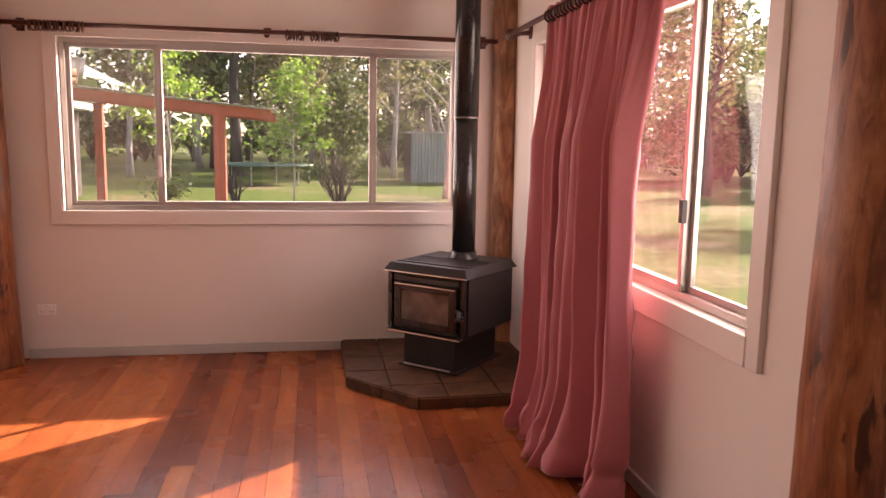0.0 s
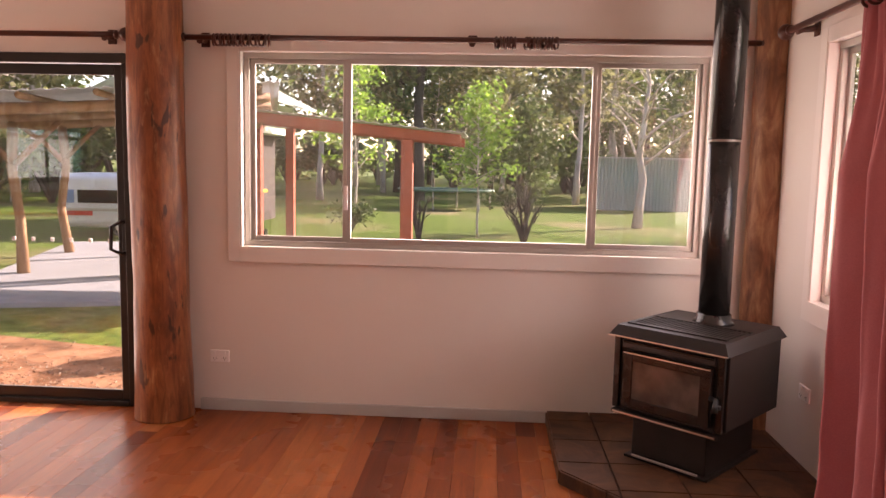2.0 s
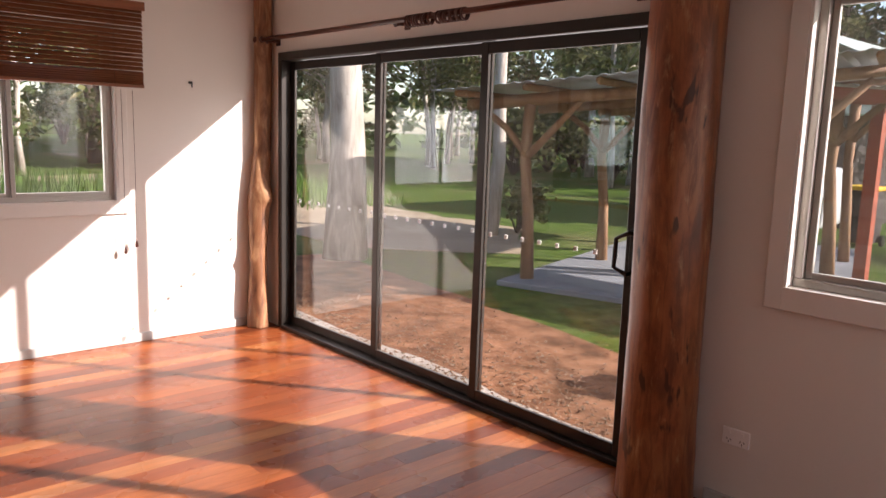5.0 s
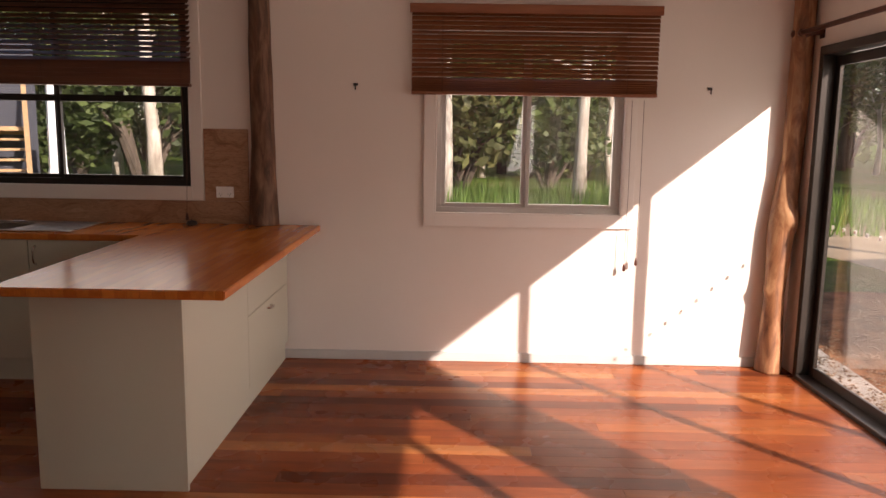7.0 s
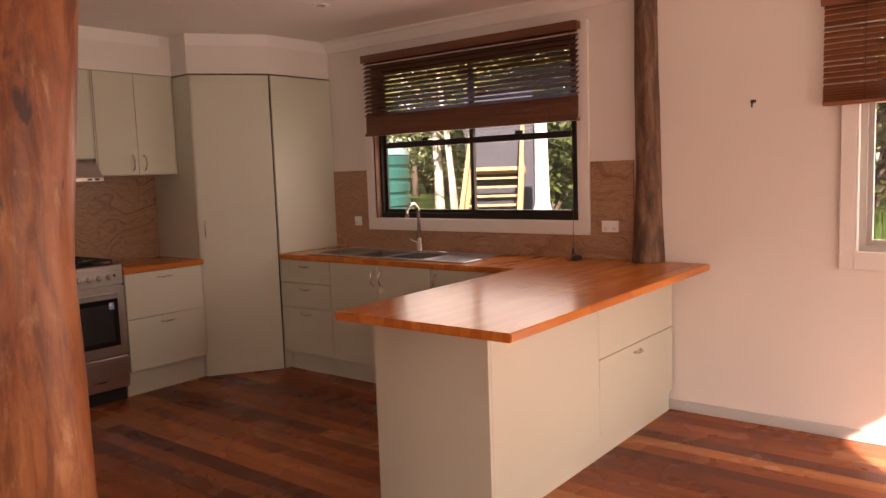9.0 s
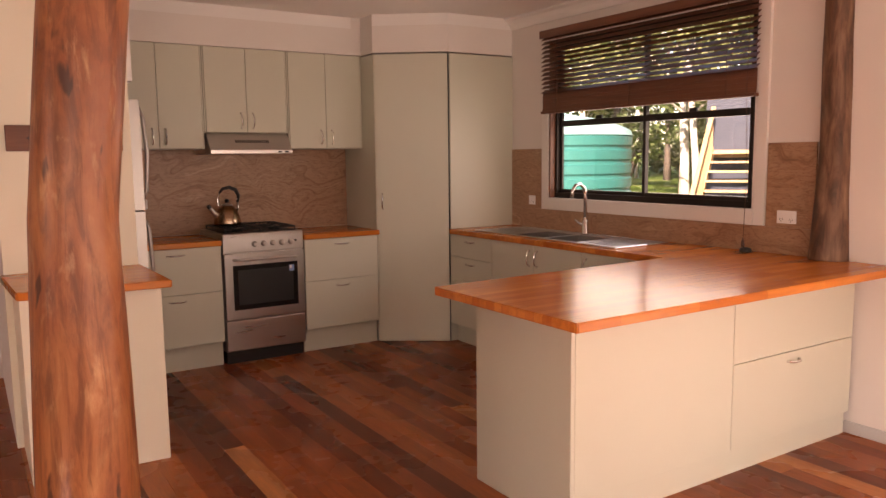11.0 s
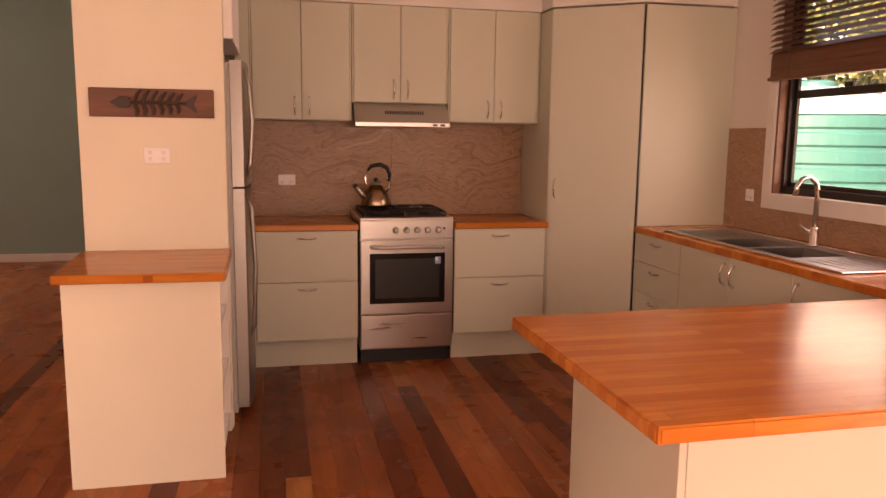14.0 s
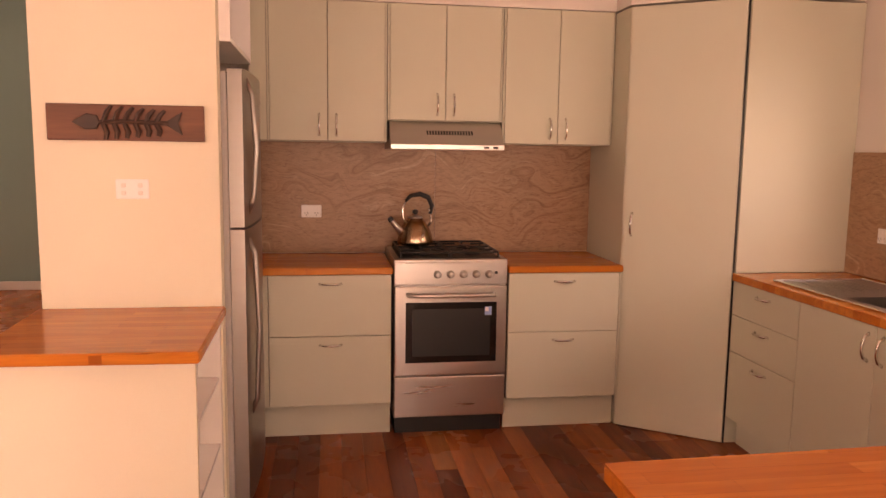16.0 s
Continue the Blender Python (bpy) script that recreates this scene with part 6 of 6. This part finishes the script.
def tree(label, seed, height, girth, bark, leaf, crown_from=0.45, clumps=26, per=55, size=0.22, spread=0.28, lean=0.06, clump_r=0.1, droop=0.4, name="gum_tree", category="tree"):
    rnd = random.Random(seed)
    t = thing(name, label, category)
    P = [Vector((0, 0, -0.1))]
    R = [girth * 1.25]
    n = 9
    dx, dy = rnd.uniform(-lean, lean), rnd.uniform(-lean, lean)
    for k in range(1, n + 1):
        f = k / n
        P.append(Vector((dx * height * f + rnd.gauss(0, girth * 0.5), dy * height * f + rnd.gauss(0, girth * 0.5), height * 0.92 * f)))
        R.append(girth * (1 - 0.85 * f))
    bm = bm_tube(P, R, 9, None, True, 0.12, seed)
    leaves = bmesh.new()
    for k in range(clumps):
        f = crown_from + (1 - crown_from) * (k + rnd.random()) / clumps
        i = min(int(f * n), n - 1)
        p = P[i].lerp(P[i + 1], f * n - i)
        a = rnd.uniform(0, 2 * math.pi)
        reach = height * spread * (1.15 - 0.75 * (f - crown_from) / (1 - crown_from)) * rnd.uniform(0.35, 1.0)
        e = p + Vector((math.cos(a) * reach, math.sin(a) * reach, reach * rnd.uniform(0.15, 0.8)))
        mid = p.lerp(e, 0.5) + Vector((0, 0, reach * 0.12))
        rr = max(0.012, girth * (1 - 0.8 * f) * 0.45)
        bm_tube([p, mid, e], [rr, rr * 0.6, rr * 0.25], 5, bm)
        leaf_cloud(leaves, rnd, e, height * clump_r * rnd.uniform(0.6, 1.25), per, size, 0.7, droop)
        leaf_cloud(leaves, rnd, mid, height * clump_r * 0.5, per // 3, size, 0.7, droop)
    part("trunk", bm, bark, t, "", True)
    part("crown", leaves, leaf, t)
    return t


def clump_bush(label, seed, h, r, count, size, leaf, name="shrub"):
    rnd = random.Random(seed)
    t = thing(name, label, "shrub")
    stems, leaves = bmesh.new(), bmesh.new()
    for k in range(9):
        a = rnd.uniform(0, 6.28)
        e = Vector((math.cos(a) * r * rnd.uniform(0.2, 0.8), math.sin(a) * r * rnd.uniform(0.2, 0.8), h * rnd.uniform(0.45, 0.9)))
        bm_tube([(0, 0, 0), e * 0.5 + Vector((0, 0, h * 0.1)), e], [0.03 * h, 0.018 * h, 0.006 * h], 5, stems)
        if count:
            leaf_cloud(leaves, rnd, e, r * rnd.uniform(0.35, 0.6), count // 9, size, 0.8)
        else:
            for q in range(7):
                b = e * rnd.uniform(0.5, 1.0)
                bm_tube([b, b + Vector((rnd.gauss(0, 0.12), rnd.gauss(0, 0.12), rnd.uniform(0.15, 0.4))) * h], [0.008 * h, 0.003 * h], 4, stems)
    part("stems", stems, M["bark_dark"], t)
    if count:
        part("foliage", leaves, leaf, t)
    else:
        leaves.free()
    return t


def place(t, x, y, rz=0.0, z=G):
    t.matrix_basis = pose(x, y, z, 0, 0, rz)
    return t


# near trees
place(tree("tall pale-barked gum tree beside the drive", 3, 15, 0.25, M["bark"], M["leaf_dry"], 0.30, 30, 50, 0.2, 0.2, 0.01), -8.6, 8.5)
place(tree("slim pale gum tree with bare lower trunk", 8, 13, 0.13, M["bark"], M["leaf"], 0.35, 26, 50, 0.2, 0.22), -9.3, 12.0)
place(tree("young garden tree with bright green leaves", 21, 3.5, 0.03, M["bark"], M["leaf_bright"], 0.35, 34, 34, 0.13, 0.24, 0.02, 0.12, 0.2, "sapling"), -0.25, 18.4)
place(tree("dark leafy garden tree beyond the lawn", 23, 3.4, 0.05, M["bark_dark"], M["leaf"], 0.15, 40, 36, 0.13, 0.30, 0.02, 0.13, 0.2, "sapling"), 0.9, 19.6)
place(tree("light green young tree beyond the shelter", 25, 4.6, 0.04, M["bark"], M["leaf_bright"], 0.3, 26, 34, 0.15, 0.26, 0.02, 0.11, 0.2, "sapling"), -3.6, 21.5)
place(tree("spreading pale tree with thin foliage on the lawn", 27, 6.5, 0.13, M["bark"], M["leaf_dry"], 0.25, 24, 26, 0.13, 0.38, 0.05, 0.10, 0.2), 4.1, 22.5)
place(clump_bush("low dark green rounded shrub", 31, 0.7, 0.55, 500, 0.10, M["leaf"]), -3.1, 17.8)
place(clump_bush("bare twiggy shrub in the garden bed", 33, 1.5, 0.7, 0, 0, M["leaf"]), 0.75, 17.2)
place(clump_bush("bare twiggy shrub in the garden bed", 34, 1.2, 0.4, 0, 0, M["leaf"]), -1.45, 17.0)
place(clump_bush("tuft of yellow-green grass near the door", 35, 0.35, 0.28, 420, 0.12, M["leaf_dry"], "grass_tuft"), -2.65, 7.35)
place(clump_bush("dry yellow bushy growth at a trunk base", 36, 0.8, 0.7, 600, 0.14, M["leaf_dry"]), -9.2, 12.6)

# made-up shade tree, out of view, its crown across the east window's sun
place(tree("unseen gum tree added to shade the east window", 29, 15.5, 0.22, M["bark"], M["leaf"], 0.58, 60, 60, 0.36, 0.15, 0.005, 0.09), 21.5, 15.8)
place(tree("dark-trunked tree on the eastern lawn", 30, 9, 0.17, M["bark_dark"], M["leaf_dry"], 0.3, 34, 46, 0.22, 0.28, 0.03, 0.10), 13.2, 24.0)

# fallen leaves and pebbles on the bare ground by the door
lit = bmesh.new()
lr = random.Random(19)
for k in range(5200):
    x, y = lr.uniform(-8.6, -2.0), 5.85 + abs(lr.gauss(0, 0.75))
    if y > 8.4:
        continue
    s = lr.uniform(0.006, 0.022)
    a = lr.uniform(0, 6.28)
    c = Vector((x, y, G + 0.016))
    u, v = Vector((math.cos(a), math.sin(a), lr.uniform(-0.3, 0.3))) * s, Vector((-math.sin(a), math.cos(a), lr.uniform(-0.3, 0.3))) * s * 0.5
    top = c + Vector((0, 0, s * 0.5))
    ring = [lit.verts.new(p) for p in (c - u, c + v, c + u, c - v)]
    tv = lit.verts.new(top)
    for i in range(4):
        lit.faces.new((ring[i], ring[(i + 1) % 4], tv))
M["litter"] = leaf_material("litter_and_pebbles", (0.14, 0.07, 0.035), (0.30, 0.22, 0.15))
tagged(part("leaf_litter", lit, M["litter"]), "dry leaf litter and pebbles beside the door", "leaf litter", kind="stuff")

# forest round the clearing
protos = [
    tree("tall gum tree at the forest edge", 41, 17, 0.20, M["bark"], M["leaf"], 0.22, 34, 52, 0.42, 0.20, 0.04, 0.085),
    tree("tall dark-trunked gum tree at the forest edge", 42, 19, 0.24, M["bark_dark"], M["leaf"], 0.25, 34, 52, 0.45, 0.18, 0.03, 0.085),
    tree("slender pale gum tree at the forest edge", 43, 15, 0.13, M["bark"], M["leaf_dry"], 0.20, 34, 48, 0.40, 0.20, 0.06, 0.085),
    tree("leaning gum tree at the forest edge", 44, 14, 0.17, M["bark"], M["leaf_dry"], 0.25, 30, 50, 0.40, 0.22, 0.14, 0.085),
]
bushes = [
    clump_bush("dense dark scrub at the forest edge", 51, 3.2, 2.2, 1100, 0.34, M["leaf"], "scrub"),
    clump_bush("dense olive scrub at the forest edge", 52, 2.6, 2.4, 1100, 0.32, M["leaf_dry"], "scrub"),
    clump_bush("tall leafy understorey at the forest edge", 53, 5.5, 2.8, 1300, 0.42, M["leaf"], "scrub"),
]
for p in protos:
    tagged(p, group="forest trees")
for p in bushes:
    tagged(p, group="forest scrub")
rnd = random.Random(77)


def allowed(x, y):
    """Keeps lawns, yard and the open side towards the sun clear."""
    az = math.degrees(math.atan2(x, y))
    d = math.hypot(x + 2, y - 3)
    if 43 < az < 75 and d < 46:
        return False
    if 18 < az < 43:
        return d > 31
    if -62 < az < 33:
        return y > max(30, 0.72 * x + 29) if x > -9 else y > 24
    if x < 0 and y > -14:
        return x < -17 - 3 * noise.noise((y * 0.2, 0, 0))
    return d > 26


used = [0] * 7
slots = []
for _ in range(4000):
    a = rnd.uniform(0, 2 * math.pi)
    d = 15 + 50 * rnd.random() ** 0.9
    x, y = -2 + d * math.sin(a), 3 + d * math.cos(a)
    az = math.degrees(math.atan2(x, y))
    if not allowed(x, y) or (100 < az or az < -140) and rnd.random() < 0.75:
        continue
    slots.append((x, y, d))
    if len(slots) >= 330:
        break
for q, (x, y, d) in enumerate(slots):
    tree_here = q % 5 < 3 and not (18 < math.degrees(math.atan2(x, y)) < 43 and d < 55)
    k = rnd.randrange(4) if tree_here else rnd.randrange(3)
    src = protos[k] if tree_here else bushes[k]
    sc = rnd.uniform(0.75, 1.2)
    m = pose(x, y, G, 0, 0, rnd.uniform(0, 360))
    idx = k if tree_here else 4 + k
    t = src if not used[idx] else copy_thing(src, m)
    used[idx] = 1
    t.matrix_basis = m @ Matrix.Diagonal((sc, sc, sc, 1))

# solid far woods behind
fw = bmesh.new()
for k in range(5200):
    a = rnd.uniform(0, 2 * math.pi)
    az = math.degrees(a)
    h = 13 if not (33 < az < 75) else 9
    d = rnd.uniform(66, 92)
    c = Vector((d * math.sin(a), d * math.cos(a), rnd.uniform(0, 1) ** 1.2 * h))
    leaf_cloud(fw, rnd, c, 1.5, 5, 1.5, 0.8, 0.2)
tagged(part("far_woods", fw, M["leaf"]), "dark green far forest", "forest", kind="stuff")

# long grass along the western forest edge
lg = bmesh.new()
for k in range(9000):
    x, y = rnd.uniform(-22, -14), rnd.uniform(-6, 14)
    h = rnd.uniform(0.25, 0.7) * (0.5 + 0.5 * min(1, (-x - 13.5) / 3))
    a = rnd.uniform(0, 6.28)
    dx, dy = math.cos(a) * 0.02, math.sin(a) * 0.02
    lx, ly = rnd.gauss(0, 0.12) * h, rnd.gauss(0, 0.12) * h
    lg.faces.new([lg.verts.new(q) for q in ((x - dx, y - dy, G), (x + dx, y + dy, G), (x + lx, y + ly, G + h))])
tagged(part("long_grass", lg, M["blade"]), "long green grass along the forest edge", "grass", kind="stuff")


# ---- floor boards and hearth slates ----
def floor_boards():
    top = tagged(new("floor"), "varnished red-brown hardwood floor boards", "floor", kind="structure")
    rnd = random.Random(11)
    wd = 0.108
    bm = bm_box((-0.5, -0.5, -0.021), (0.5, 0.5, 0.0))
    me = bpy.data.meshes.new("floor_board")
    bm.to_mesh(me)
    bm.free()
    me.materials.append(M["floor"])
    rest = []
    x, count = W + 0.001, 0
    while x < 2.6:
        w = min(wd, 2.6 - x)
        lo, hi = (S, N) if x + w < -1.80 else ((-5.40, N) if x < E else (-5.40, -1.96))
        y = lo - rnd.uniform(0, 1.5)
        while y < hi:
            L = rnd.choice((1.2, 1.8, 2.4, 3.0, 3.6, 4.2))
            a, b = max(y, lo), min(y + L, hi)
            if b - a > 0.05:
                if a < -1.9:
                    rest.append((x, w, a, b))
                else:
                    ob = new("board", me)
                    ob.parent = top
                    ob.matrix_basis = Matrix.Translation((x + w / 2, (a + b) / 2, 0.0)) @ Matrix.Diagonal((w - 0.0012, b - a - 0.0012, 1.0, 1.0))
                    count += 1
            y += L
        x += wd
    bm = bmesh.new()
    for x, w, a, b in rest:
        bm_box((x, a, -0.021), (x + w - 0.0012, b - 0.0012, 0.0), 0, bm)
    tagged(part("far_boards", bm, M["floor"], top), kind="stuff")


floor_boards()


def hearth_slates():
    """Slate pieces on the hearth, laid in a grid and clipped to its edge."""
    outline = [(0.362, N), (0.362, 4.752), (0.735, 4.328), (E, 4.34), (E, N)]
    rnd = random.Random(4)
    size = 0.30
    for i in range(5):
        for j in range(6):
            x0, y0 = 0.30 + i * size, 4.25 + j * size
            poly = [(x0 + 0.004, y0 + 0.004), (x0 + size - 0.004, y0 + 0.004), (x0 + size - 0.004, y0 + size - 0.004), (x0 + 0.004, y0 + size - 0.004)]
            m = len(outline)
            for k in range(m):  # clip to each side of the outline
                (ax, ay), (bx_, by) = outline[k], outline[(k + 1) % m]
                res = []
                for q in range(len(poly)):
                    p, n = poly[q], poly[(q + 1) % len(poly)]
                    sp = (bx_ - ax) * (p[1] - ay) - (by - ay) * (p[0] - ax)
                    sn = (bx_ - ax) * (n[1] - ay) - (by - ay) * (n[0] - ax)
                    if sp >= 0:
                        res.append(p)
                    if sp * sn < 0:
                        t = sp / (sp - sn)
                        res.append((p[0] + (n[0] - p[0]) * t, p[1] + (n[1] - p[1]) * t))
                poly = res
                if not poly:
                    break
            if len(poly) >= 3:
                part("slate", bm_prism(poly, 0.052, 0.0685 + rnd.uniform(0, 0.003)), M["slate"], HEARTH)
    for a, b in (((0.362, 4.752), (0.735, 4.328)), ((0.735, 4.328), (E, 4.34)), ((0.362, N), (0.362, 4.752))):
        d = Vector((b[0] - a[0], b[1] - a[1], 0))
        n = max(1, round(d.length / 0.3))
        for k in range(n):
            L = d.length / n
            part("edge_slate", bm_box((k * L + 0.003, -0.010, 0.001), ((k + 1) * L - 0.003, -0.001, 0.064), 0.002), M["slate"], HEARTH, "", False, Matrix.Translation((*a, 0)) @ Matrix.Rotation(math.atan2(d.y, d.x), 4, "Z"))


hearth_slates()
